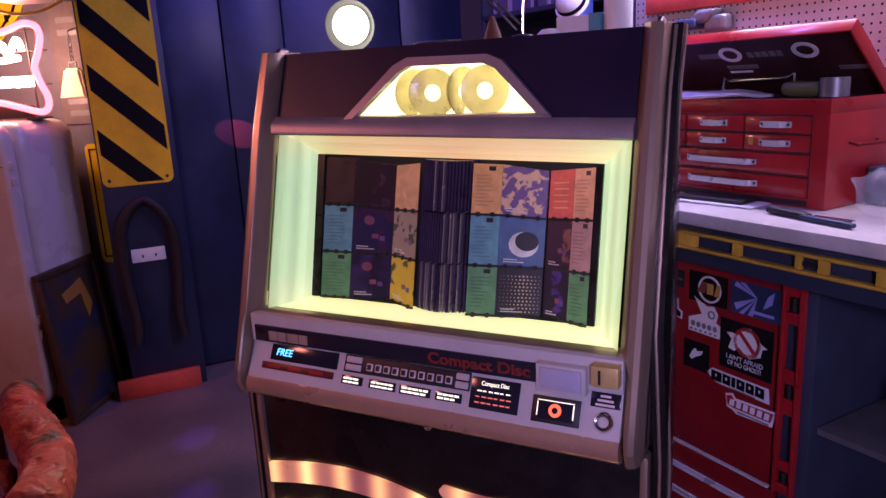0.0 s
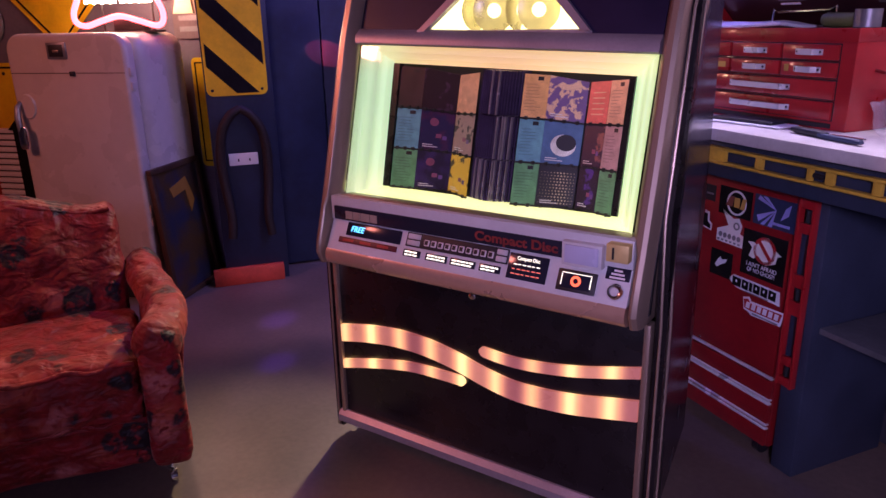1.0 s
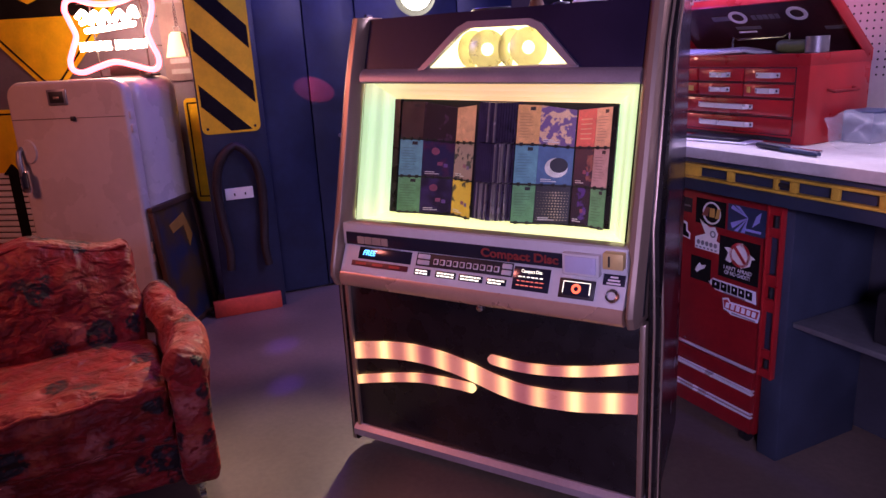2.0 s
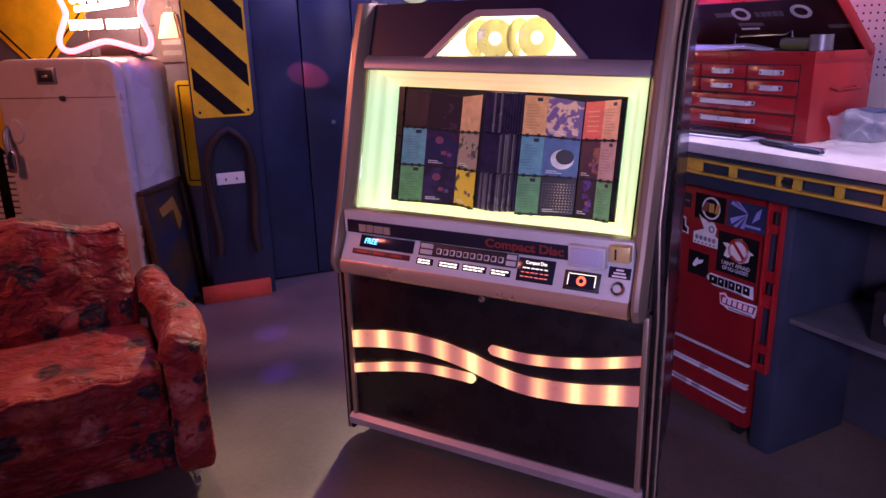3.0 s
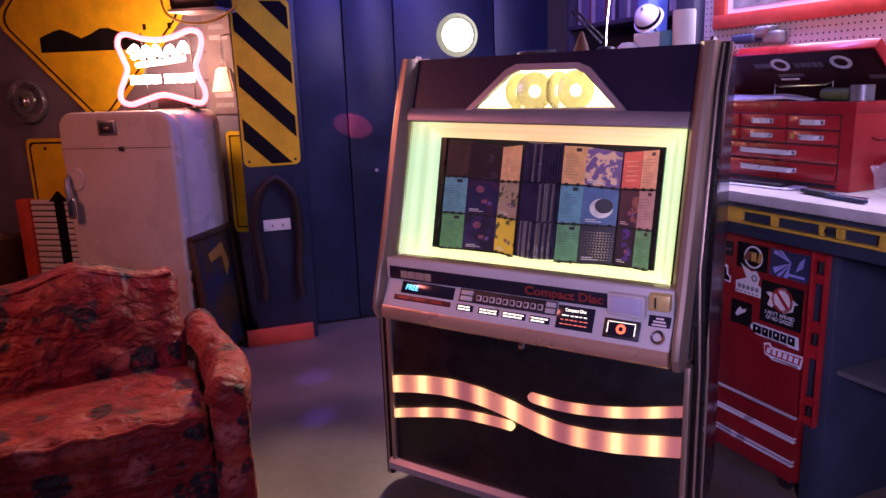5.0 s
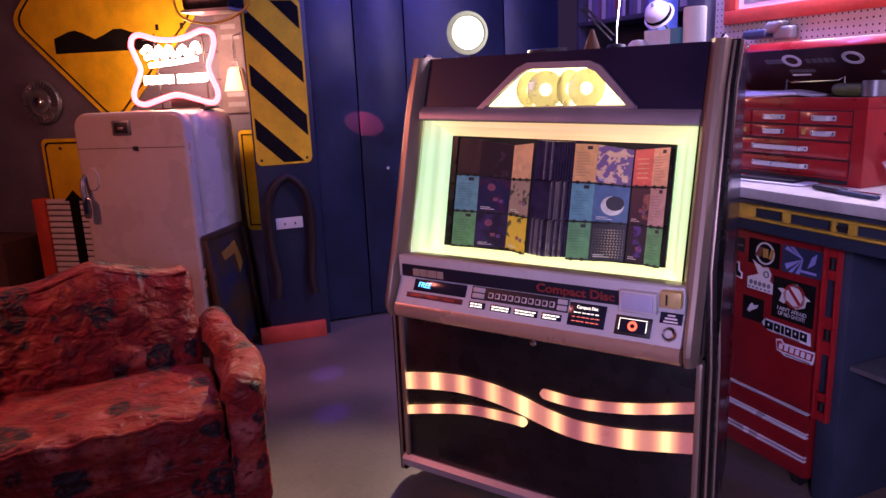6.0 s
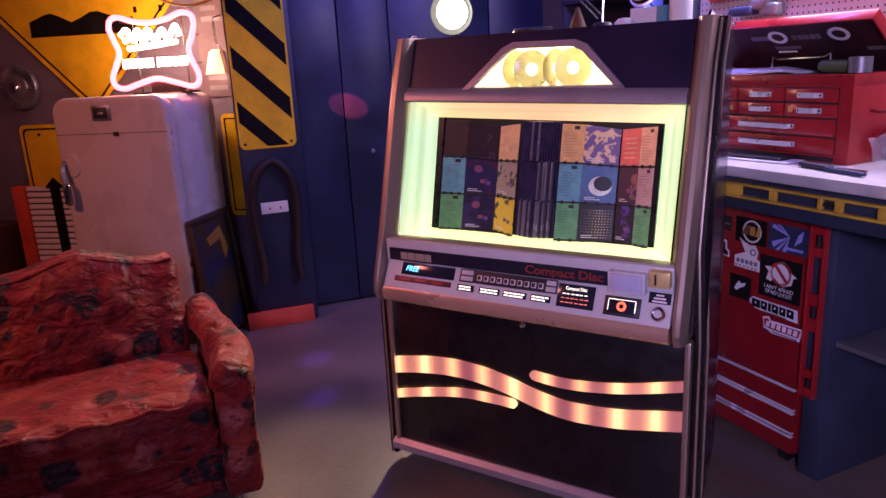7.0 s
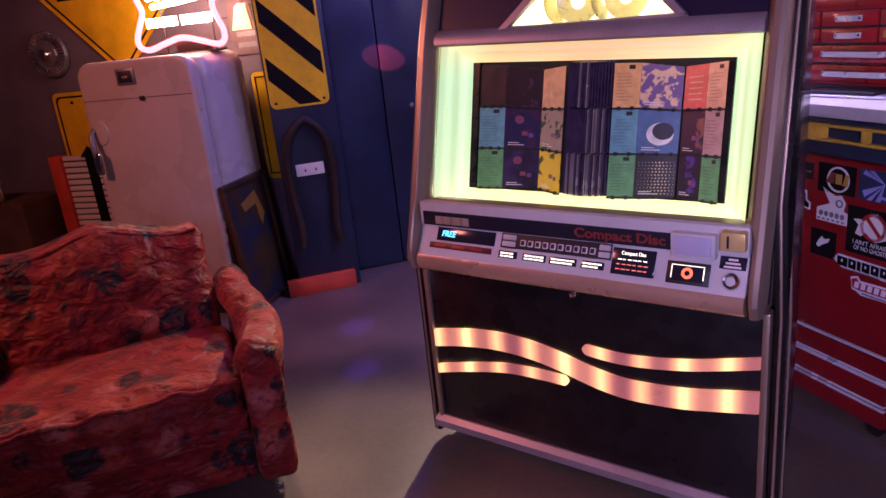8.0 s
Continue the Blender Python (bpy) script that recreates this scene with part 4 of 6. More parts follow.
for k in range(49):
    x = -0.375 + 0.75 * k / 48
    lip.append((x, 0.004 + 0.006 * math.sin(k * 0.9), 0.452 + 0.006 * math.sin(k * 0.55 + 1)))
part("piping", tube(B(), lip, 0.0085, 8), FABRIC, chair, "red welt along the cushion edge", angle=70)
lip = [(p[0], p[1] + 0.008, p[2] - 0.185) for p in lip]
part("piping", tube(B(), lip, 0.0085, 8), FABRIC, chair, "red welt under the cushion", angle=70)
part("apron", puff(B(), -0.40, 0.40, 0.03, 0.66, 0.09, 0.275, 0.02, 24, wrinkle=0.006, seed=9, crease=0.009), FABRIC, chair, angle=70)
for s in (-1, 1):
    def flare(p, s=s):
        out = max(0.0, p.z - 0.34) * 0.16 + 0.05 * (0.74 - p.y)
        return (p.x + s * out * (1 if s * p.x > 0.41 else 0.45), p.y, p.z + 0.06 * max(0.0, p.y - 0.3))
    xa, xb = sorted((s * 0.39, s * 0.475))
    arm = part("arm", puff(B(), xa, xb, 0.0, 0.74, 0.07, 0.51, 0.035, 12, shape=flare, wrinkle=0.006, seed=s), FABRIC, chair, angle=70)
    line, rad = [], []
    for k in range(25):
        f = k / 24
        y = -0.035 + 0.76 * f
        line.append((s * (0.449 + 0.052 * math.sin(min(1.0, f * 1.15) * math.pi) ** 2 - 0.02 * f), y, 0.497 + 0.06 * f * f + 0.012 * math.sin(f * 6 + 2)))
        end = min(1.0, (f + 0.012) * 11, (1.03 - f) * 9)
        rad.append(0.078 * math.sqrt(max(0.05, 1 - (1 - end) ** 2)) * (1.0 - 0.16 * min(1.0, f * 2.2)))
    bm = tube(B(), line, rad, 24)
    for v in bm.verts:
        v.co += noise.noise_vector(v.co * 10) * 0.010 + noise.noise_vector(v.co * 30) * 0.003
    part("arm_roll", bm, FABRIC, arm, "rolled arm top", angle=80)
    lx, hx = sorted((s * 0.385, s * 0.51))
    part("arm_front", puff(B(), lx, hx, -0.03, 0.05, 0.09, 0.5, 0.03, 10, wrinkle=0.008, seed=2 * s), FABRIC, arm, angle=70)
part("back_cover", puff(B(), -0.36, 0.36, 0.70, 0.79, 0.08, 0.62, 0.03, 8, wrinkle=0.004), FABRIC, chair, angle=70)
for x in (-0.44, 0.44):
    for y in (0.03, 0.7):
        bm = B()
        lathe(bm, [(0.0, 0.085), (0.02, 0.085), (0.018, 0.06), (0.008, 0.05), (0.008, 0.04)], 16, Matrix.Translation((x, y, 0)))
        cyl(bm, (x - 0.01, y, 0.02), (x + 0.01, y, 0.02), 0.02, 16)
        part("caster", bm, CHROME, chair)

# ---- refrigerator ----
fr = thing("refrigerator", "old rounded white enamel refrigerator with latch handle", "refrigerator", MD)
part("body", puff(B(), -2.64, -1.935, 1.345, 1.785, 0.06, 1.405, 0.085, 18, wrinkle=0), WHITE, fr, angle=70)


bm = prism(B(), rounded(-2.64, -1.945, 0.1, 1.41, 0.085, 9), 1.255, 1.338)
bmesh.ops.bevel(bm, geom=[e for e in bm.edges if abs(e.verts[0].co.y - e.verts[1].co.y) < 1e-5], offset=0.026, segments=5, affect="EDGES", profile=0.5)
top_door = part("door", bm, WHITE, fr, "white enamel full height door", angle=70)
part("panel_seam", box(B(), -2.625, -1.96, 1.2535, 1.256, 1.2155, 1.2185), HOLE, top_door)
part("plinth", box(B(), -2.6, -1.98, 1.3, 1.84, 0.0, 0.1, 0.006), BLACK, fr)
part("badge", box(B(), -2.385, -2.272, 1.246, 1.262, 1.285, 1.367, 0.006), GREY, top_door, "dark metal maker's badge")
part("badge_face", box(B(), -2.37, -2.287, 1.243, 1.25, 1.297, 1.355, 0.003), BLACK, top_door)
part("badge_mark", box(B(), -2.345, -2.312, 1.240, 1.247, 1.318, 1.33, 0.002), SILVER, top_door)
part("latch", box(B(), -2.268, -2.244, 1.24, 1.26, 1.203, 1.226, 0.003), BLACK, fr)
h = part("handle", tube(B(), [(-2.6, 1.25, 1.07), (-2.6, 1.225, 1.05), (-2.597, 1.212, 1.0), (-2.59, 1.208, 0.93)], [0.012, 0.014, 0.016, 0.014], 12), GREY, fr, "chrome latch handle")
part("handle_grip", puff(B(), -2.606, -2.552, 1.196, 1.222, 0.835, 0.955, 0.012, 6, wrinkle=0), CHROME, h)
part("handle_plate", lathe(B(), [(0.0, 0.012), (0.05, 0.01), (0.055, 0.0)], 28, Matrix.Translation((-2.56, 1.256, 1.05)) @ pose(0, 0, 0, 90) @ Matrix.Diagonal((0.9, 1.2, 1, 1))), WHITE, h)
for z in (1.2, 1.13, 0.5, 0.43):
    part("hinge", box(B(), -1.95, -1.938, 1.27, 1.3, z, z + 0.04, 0.003), WHITE, fr)

# ---- neon sign on the refrigerator ----
neon = thing("neon_sign", "glowing pink and white neon bar sign on the refrigerator", "neon sign", MD)
KN = 1.55
edge = [(-2.385, 1.80), (-2.37, 1.845), (-2.32, 1.86), (-2.22, 1.832), (-2.12, 1.822), (-2.02, 1.836), (-1.935, 1.862), (-1.875, 1.848), (-1.862, 1.80), (-1.885, 1.73), (-1.912, 1.67), (-1.895, 1.6), (-1.872, 1.54), (-1.878, 1.49), (-1.92, 1.472),
        (-2.02, 1.498), (-2.13, 1.522), (-2.24, 1.5), (-2.335, 1.476), (-2.395, 1.492), (-2.405, 1.54), (-2.37, 1.61), (-2.342, 1.67), (-2.36, 1.73)]
edge = [(x - 0.03, z - 0.035) for x, z in edge]
loop = spline(edge + [edge[0]], 120)[:-1]
part("border_tube", tube(B(), [(x, KN, z) for x, z in loop], 0.015, 10, closed=True), NEON, neon, "glowing pink border tube", angle=80)
script = [[(-2.31, 1.76), (-2.27, 1.79), (-2.25, 1.75), (-2.29, 1.73)], [(-2.23, 1.72), (-2.2, 1.785), (-2.17, 1.72), (-2.14, 1.785), (-2.11, 1.73)], [(-2.09, 1.73), (-2.05, 1.78), (-2.02, 1.73), (-1.97, 1.795), (-1.95, 1.745)], [(-2.27, 1.69), (-2.12, 1.70), (-1.97, 1.715)]]
for pts in [[(x - 0.03, z - 0.035) for x, z in line] for line in script]:
    part("script_tube", tube(B(), [(x, KN - 0.012, z) for x, z in spline(pts, 24)], 0.014, 8), NEON_WHITE, neon, "glowing white tube", angle=80)
for x in (-2.33, -2.28, -2.23, -2.18, -2.115, -2.065, -2.015, -1.97):
    part("letter_tube", tube(B(), [(x - 0.012, KN - 0.012, 1.55), (x - 0.012, KN - 0.012, 1.595), (x + 0.012, KN - 0.012, 1.595), (x + 0.012, KN - 0.012, 1.553)], 0.008, 8), NEON_WHITE, neon)
bm = B()
for z in (1.56, 1.71, 1.8):
    tube(bm, [(-2.36, KN + 0.03, z), (-1.89, KN + 0.03, z)], 0.004, 6)
for x in (-2.28, -1.98):
    tube(bm, [(x, KN + 0.03, 1.83), (x, KN + 0.03, 1.412)], 0.005, 6)
    box(bm, x - 0.03, x + 0.03, KN - 0.02, KN + 0.08, 1.404, 1.414)
part("stand", bm, BLACK, neon, "black wire frame")
part("transformer", box(B(), -2.22, -2.04, KN + 0.02, KN + 0.09, 1.412, 1.47, 0.006), BLACK, neon)

# ---- road signs and things on the wall behind the refrigerator ----
YW = 1.94


def road_sign(name, label, outline, inset, m, extra):
    s = thing(name, label, "road sign", m)
    part("plate", prism(B(), outline, YW - 0.006, YW), SIGN_YELLOW, s)
    bm = B()
    n = len(outline)
    c = Vector((sum(p[0] for p in outline) / n, sum(p[1] for p in outline) / n))
    def inn(p, d):
        v = Vector(p) - c
        return tuple(c + v * (1 - d / v.length))
    for i in range(n):
        a, b = outline[i], outline[(i + 1) % n]
        prism(bm, [inn(a, inset), inn(b, inset), inn(b, inset + 0.016), inn(a, inset + 0.016)], YW - 0.0075, YW - 0.005)
    part("border", bm, SIGN_BLACK, s)
    extra(s)
    return s


cq, cz, hh = -2.87, 1.99, 0.665
dia = []
for a0 in (0, 90, 180, 270):
    for da in (-6, -2, 2, 6):
        a = radians(a0 + da)
        k = hh * (0.955 if abs(da) == 6 else 0.985)
        dia.append((cq + k * math.cos(a) * (1 if abs(da) == 2 else 1.0), cz + k * math.sin(a)))


def bumps(s):
    pts = [(-3.245, 1.775), (-3.242, 1.868), (-3.13, 1.905), (-3.08, 1.912), (-3.03, 1.895), (-2.94, 1.852), (-2.87, 1.875), (-2.80, 1.905), (-2.74, 1.905), (-2.62, 1.86), (-2.5, 1.82), (-2.5, 1.77)]
    part("symbol", prism(B(), pts, YW - 0.0075, YW - 0.005), SIGN_BLACK, s, "black road bump symbol")
    for q in (-2.5, -2.33):
        part("print_bar", box(B(), q, q + 0.022, YW - 0.0075, YW - 0.005, 1.88, 1.915), SIGN_BLACK, s)


road_sign("bump_sign", "yellow diamond road sign with black bump symbol", dia, 0.035, MD, bumps)
sq = rounded(-3.475, -2.86, 0.62, 1.235, 0.04)
road_sign("square_sign", "yellow square road sign with thin black border", sq, 0.03, MD,
          lambda s: part("bolt", lathe(B(), [(0.0, 0.006), (0.01, 0.005), (0.012, 0)], 14, Matrix.Translation((-3.33, YW - 0.005, 1.17)) @ pose(0, 0, 0, 90)), RUBBER, s))

hub = thing("hubcap", "chrome hubcap with radial ribs hung on the wall", "hubcap", MD @ Matrix.Translation((-3.405, YW - 0.002, 1.478)) @ pose(0, 0, 0, 90))
part("dish", lathe(B(), [(0.0, 0.05), (0.03, 0.048), (0.04, 0.035), (0.07, 0.032), (0.078, 0.02), (0.135, 0.028), (0.142, 0.018), (0.145, 0.0)], 48), GREY, hub, "dull chrome dish")
part("centre_cap", lathe(B(), [(0.0, 0.075), (0.022, 0.072), (0.034, 0.06), (0.038, 0.04)], 24), CHROME, hub)
for k in range(36):
    a = 2 * math.pi * k / 36
    part("rib", box(B(), 0.088, 0.136, -0.0035, 0.0035, 0.022, 0.036, 0.002, m=Matrix.Rotation(a, 4, "Z")), CHROME, hub)

note = thing("paper_sign", "pale paper sign with faded print on the wall", "sign", MD)
part("sheet", box(B(), -2.1, -1.86, YW - 0.006, YW, 1.36, 2.0, 0.002), mat("faded_paper", (0.2, 0.15, 0.16), 0.7, vary=0.2), note)
for k, (w, z) in enumerate(((0.1, 1.86), (0.12, 1.80), (0.08, 1.5), (0.12, 1.46), (0.12, 1.40))):
    part("print_bar", box(B(), -2.06, -2.06 + w, YW - 0.0075, YW - 0.005, z, z + 0.028), GREY, note)

# striped board with an arrow beside the refrigerator
rack = thing("slatted_board", "orange edged board of pale slats with black arrow", "board", MD @ pose(0, 1.76, 0))
part("edge_board", box(B(), -3.44, -3.345, -0.03, 0.04, 0.0, 0.86, 0.006, m=None), ORANGE, rack, "orange side board")
part("backing", box(B(), -3.345, -2.70, 0.012, 0.03, 0.0, 0.85), BLACK, rack)
for k in range(22):
    z = 0.02 + k * 0.0385
    part("slat", box(B(), -3.343, -2.705, -0.012, 0.012, z, z + 0.028, 0.003), WHITE_PLASTIC, rack)
part("arrow", prism(B(), [(-3.155, 0.0), (-3.09, 0.0), (-3.09, 0.85), (-3.055, 0.85), (-3.122, 0.915), (-3.19, 0.85), (-3.155, 0.85)], -0.024, -0.013), SIGN_BLACK, rack, "black upright arrow")
solid("storage_bin", puff(B(), -4.1, -3.5, 1.5, 1.88, 0.0, 0.62, 0.03, 6, wrinkle=0.004), mat("dim_brown_card", (0.1, 0.055, 0.045), 0.7, vary=0.25), "dark brown storage box on the floor", "box", MD)
solid("crumpled_bag", puff(B(), -3.86, -3.68, 1.46, 1.6, 0.62, 0.8, 0.05, 8, wrinkle=0.03), PAPER, "crumpled pale bag on a storage box", "bag", MD)

# framed picture leaning on the refrigerator's side
pic = thing("picture_frame", "dark wooden picture frame leaning against the refrigerator", "picture frame", MD @ Matrix.Translation((-1.862, 1.265, 0.0)) @ pose(0, 0, 0, 0, 0, 90) @ pose(0, 0, 0, -4.4))
for x0, x1, z0, z1 in ((0.0, 0.45, 0.0, 0.03), (0.0, 0.45, 0.7, 0.73), (0.0, 0.03, 0.03, 0.7), (0.42, 0.45, 0.03, 0.7)):
    part("frame_bar", box(B(), x0, x1, -0.012, 0.02, z0, z1, 0.004), WOOD, pic)
part("picture", box(B(), 0.03, 0.42, 0.002, 0.012, 0.03, 0.7), PIC, pic, "dark blue and amber picture")
part("shape", prism(B(), [(0.14, 0.6), (0.3, 0.64), (0.35, 0.5), (0.3, 0.44), (0.28, 0.57), (0.16, 0.55)], -0.002, 0.003), mat("dull_amber", (0.35, 0.17, 0.03), 0.5), pic)

# cowbell on a hook at the post
bell = thing("cowbell", "pale metal cowbell hanging from a hook and chain", "bell", MD @ Matrix.Translation((-1.885, 1.75, 0.13)) @ Matrix.Diagonal((0.9, 0.9, 0.9, 1)))
bm = B()
lo, hi = [(-0.078, -0.045, 1.517), (0.078, -0.045, 1.517), (0.078, 0.045, 1.517), (-0.078, 0.045, 1.517)], [(-0.045, -0.025, 1.668), (0.045, -0.025, 1.668), (0.045, 0.025, 1.668), (-0.045, 0.025, 1.668)]
a, b = [bm.verts.new(p) for p in lo], [bm.verts.new(p) for p in hi]
for i in range(4):
    bm.faces.new((a[i], a[(i + 1) % 4], b[(i + 1) % 4], b[i]))
bm.faces.new(b)
bmesh.ops.bevel(bm, geom=[e for e in bm.edges if len(e.link_faces) == 2], offset=0.012, segments=3, affect="EDGES")
bmesh.ops.solidify(bm, geom=bm.faces[:], thickness=0.003)
part("shell", bm, mat("cream_enamel", (0.95, 0.84, 0.48), 0.35, vary=0.12), bell)
part("loop", tube(B(), [(-0.02, 0, 1.668), (-0.02, 0, 1.70), (0.02, 0, 1.70), (0.02, 0, 1.668)], 0.004, 8), GREY, bell)
for k in range(5):
    part("chain_link", tube(B(), [(0.008 * math.cos(t) * (1 if k % 2 else 0.4), 0.008 * math.cos(t) * (0.4 if k % 2 else 1), 1.715 + k * 0.024 + 0.017 * math.sin(t)) for t in [i * math.pi / 5 for i in range(10)]], 0.003, 6, closed=True), GREY, bell)
part("hook", tube(B(), [(0, 0, 1.82), (0, 0, 1.86), (0.06, 0.04, 1.88), (0.19, 0.12, 1.88)], 0.005, 8), GREY, bell)

# hanging work light with a yellow cord
wl = thing("work_light", "black hanging work light with yellow cord", "lamp", MD @ Matrix.Translation((-1.725, 1.3, 0)))
part("housing", puff(B(), -0.13, 0.13, -0.09, 0.09, 1.895, 2.1, 0.02, 8, wrinkle=0), BLACK_GLOSS, wl)
part("lip", box(B(), -0.135, 0.135, -0.095, 0.095, 1.885, 1.9, 0.004), GREY, wl)
part("stem", cyl(B(), (0, 0, 2.1), (0, 0, 2.75), 0.012, 12), BLACK, wl)
part("mark", box(B(), 0.05, 0.09, -0.093, -0.089, 1.97, 2.0, 0.002), PAPER, wl)
cord = spline([(-0.16, 2.3), (-0.165, 2.0), (-0.13, 1.87), (0.02, 1.825), (0.18, 1.86), (0.27, 1.96), (0.3, 2.3)], 60)
part("cord", tube(B(), [(x, -0.1, z) for x, z in cord], 0.006, 8), YELLOW_LEVEL, wl, "yellow cord loop", angle=80)

# ---- hazard marker, plate and harness on the post ----
YP = 2.268
haz = thing("hazard_sign", "yellow and black striped hazard marker sign on the post", "sign", MH)
HX0, HX1, HZ0, HZ1 = -0.612, -0.292, 1.068, 1.985
plate = part("plate", prism(B(), rounded(HX0, HX1, HZ0, HZ1, 0.035), YP - 0.005, YP), SIGN_YELLOW, haz)
bx0, bx1, bz0, bz1 = HX0 + 0.012, HX1 - 0.012, HZ0 + 0.012, HZ1 - 0.012


def clip_stripe(c0, c1):
    """The band c0 < z + x < c1 within the sign's border."""
    poly = [(bx0, bz0), (bx1, bz0), (bx1, bz1), (bx0, bz1)]
    for sign_, c in ((1, c0), (-1, c1)):
        out = []
        for i, p in enumerate(poly):
            q = poly[(i + 1) % len(poly)]
            fp, fq = sign_ * (p[1] + p[0] - c), sign_ * (q[1] + q[0] - c)
            if fp >= 0:
                out.append(p)
            if fp * fq < 0:
                t = fp / (fp - fq)
                out.append((p[0] + (q[0] - p[0]) * t, p[1] + (q[1] - p[1]) * t))
        poly = out
        if len(poly) < 3:
            return None
    return poly


c = HZ0 + HX0 + 0.167
while c < HZ1:
    poly = clip_stripe(c, c + 0.12)
    if poly:
        part("stripe", prism(B(), poly, YP - 0.0065, YP - 0.004), SIGN_BLACK, haz)
    c += 0.297
for x, z in ((HX0 + 0.03, HZ0 + 0.03), (HX1 - 0.03, HZ0 + 0.03)):
    part("bolt", lathe(B(), [(0.0, 0.004), (0.006, 0.003), (0.008, 0)], 12, Matrix.Translation((x, YP - 0.006, z)) @ pose(0, 0, 0, 90)), RUBBER, haz)

edge = thing("road_sign", "yellow road sign with black border on the wall beside the post", "sign", MD)
part("plate", prism(B(), rounded(-2.02, -1.724, 0.62, 1.255, 0.03), 1.94, 1.946), SIGN_YELLOW, edge)
for x0, x1, z0, z1 in ((-2.0, -1.992, 0.65, 1.23), (-1.752, -1.744, 0.65, 1.23), (-1.992, -1.752, 0.65, 0.658), (-1.992, -1.752, 1.222, 1.23)):
    part("border_line", box(B(), x0, x1, 1.9375, 1.941, z0, z1), SIGN_BLACK, edge)
box_ = thing("wall_socket", "white twin wall socket plate on the blue post", "socket", MH)
part("plate", box(B(), -0.537, -0.38, YP - 0.01, YP + 0.001, 0.688, 0.755, 0.004), WHITE_PLASTIC, box_)
for x in (-0.49, -0.43):
    part("slot", box(B(), x, x + 0.008, YP - 0.0115, YP - 0.008, 0.71, 0.725), HOLE, box_)
ham = thing("horse_hames", "dark iron bound wooden horse hames hung on the post", "harness", MH)
for s in (-1, 1):
    line = spline([(0.0, 1.0), (s * 0.055, 0.965), (s * 0.105, 0.88), (s * 0.125, 0.74), (s * 0.115, 0.55), (s * 0.10, 0.40), (s * 0.11, 0.285)], 48)
    n = len(line)
    part("hame", tube(B(), [(-0.455 + x, YP - 0.03 - 0.012 * math.sin(i / 6), z) for i, (x, z) in enumerate(line)], [0.027 - 0.008 * abs(i / n - 0.5) for i in range(n)], 10), RUBBER, ham, angle=80)


# ---- workbench ----
bench = thing("workbench", "long workbench with pale worn top and slate blue legs", "workbench", MB)
part("worktop", box(B(), -0.78, 2.4, 0.82, 1.40, 1.06, 1.098, 0.006), BENCH_TOP, bench, "pale scuffed worktop")
part("apron", box(B(), -0.78, 2.4, 0.86, 0.89, 0.94, 1.06, 0.003), POST_BLUE, bench)
part("leg", box(B(), 0.292, 0.376, 0.966, 1.38, 0, 1.06, 0.005), POST_BLUE, bench, "slate blue side panel")
part("leg", box(B(), 1.9, 1.98, 0.966, 1.05, 0, 1.06, 0.005), POST_BLUE, bench)
part("leg", box(B(), -0.72, -0.64, 0.966, 1.05, 0, 1.06, 0.005), POST_BLUE, bench)
part("back_panel", box(B(), -0.78, 2.4, 1.385, 1.40, 0.02, 1.06), DARK_WALL, bench)
part("lower_shelf", box(B(), 0.38, 1.9, 0.99, 1.38, 0.505, 0.525, 0.004), GREY, bench, "grey lower shelf")


def level_bar(name, label, material, length, height, m, slots):
    """A box-beam spirit level: two flanges, end caps, web pieces between cut-outs, and vials."""
    lv = thing(name, label, "spirit level", m)
    part("flange", box(B(), 0, length, -0.012, 0.012, 0, 0.009, 0.002), material, lv)
    part("flange", box(B(), 0, length, -0.012, 0.012, height - 0.009, height, 0.002), material, lv)
    x = 0.0
    for a, b in slots + [(length, length)]:
        part("web", box(B(), x, a, -0.006, 0.006, 0.009, height - 0.009, 0.001), material, lv)
        x = b
    for a, b in slots:
        if b - a < 0.06:
            part("vial", cyl(B(), (a + 0.004, 0, height / 2), (b - 0.004, 0, height / 2), 0.007, 10), BLACK, lv)
    return lv


level_bar("spirit_level", "yellow spirit level fixed along the bench front", YELLOW_LEVEL, 1.2, 0.052, MB @ Matrix.Translation((-0.06, 0.845, 0.987)),
          [(0.03, 0.07), (0.148, 0.266), (0.292, 0.446), (0.462, 0.505), (0.53, 0.64), (0.665, 0.78), (0.82, 0.95), (1.0, 1.12)])
level_bar("spirit_level", "red spirit level hung upright on the bench leg", RED, 0.62, 0.06, MB @ Matrix.Translation((0.352, 0.948, 0.312)) @ pose(0, 0, 0, 0, -90, 0),
          [(0.03, 0.07), (0.1, 0.24), (0.285, 0.33), (0.37, 0.5), (0.53, 0.575)])
solid("shelf_box", puff(B(), 0.62, 1.1, 1.03, 1.3, 0.525, 0.70, 0.02, 6, wrinkle=0.002), BLACK, "black equipment case on the lower shelf", "case", MB)
part("dial", lathe(B(), [(0, 0.012), (0.03, 0.012), (0.034, 0)], 20, Matrix.Translation((0.7, 1.028, 0.62)) @ pose(0, 0, 0, 90)), GREY, bpy.data.objects["shelf_box"])

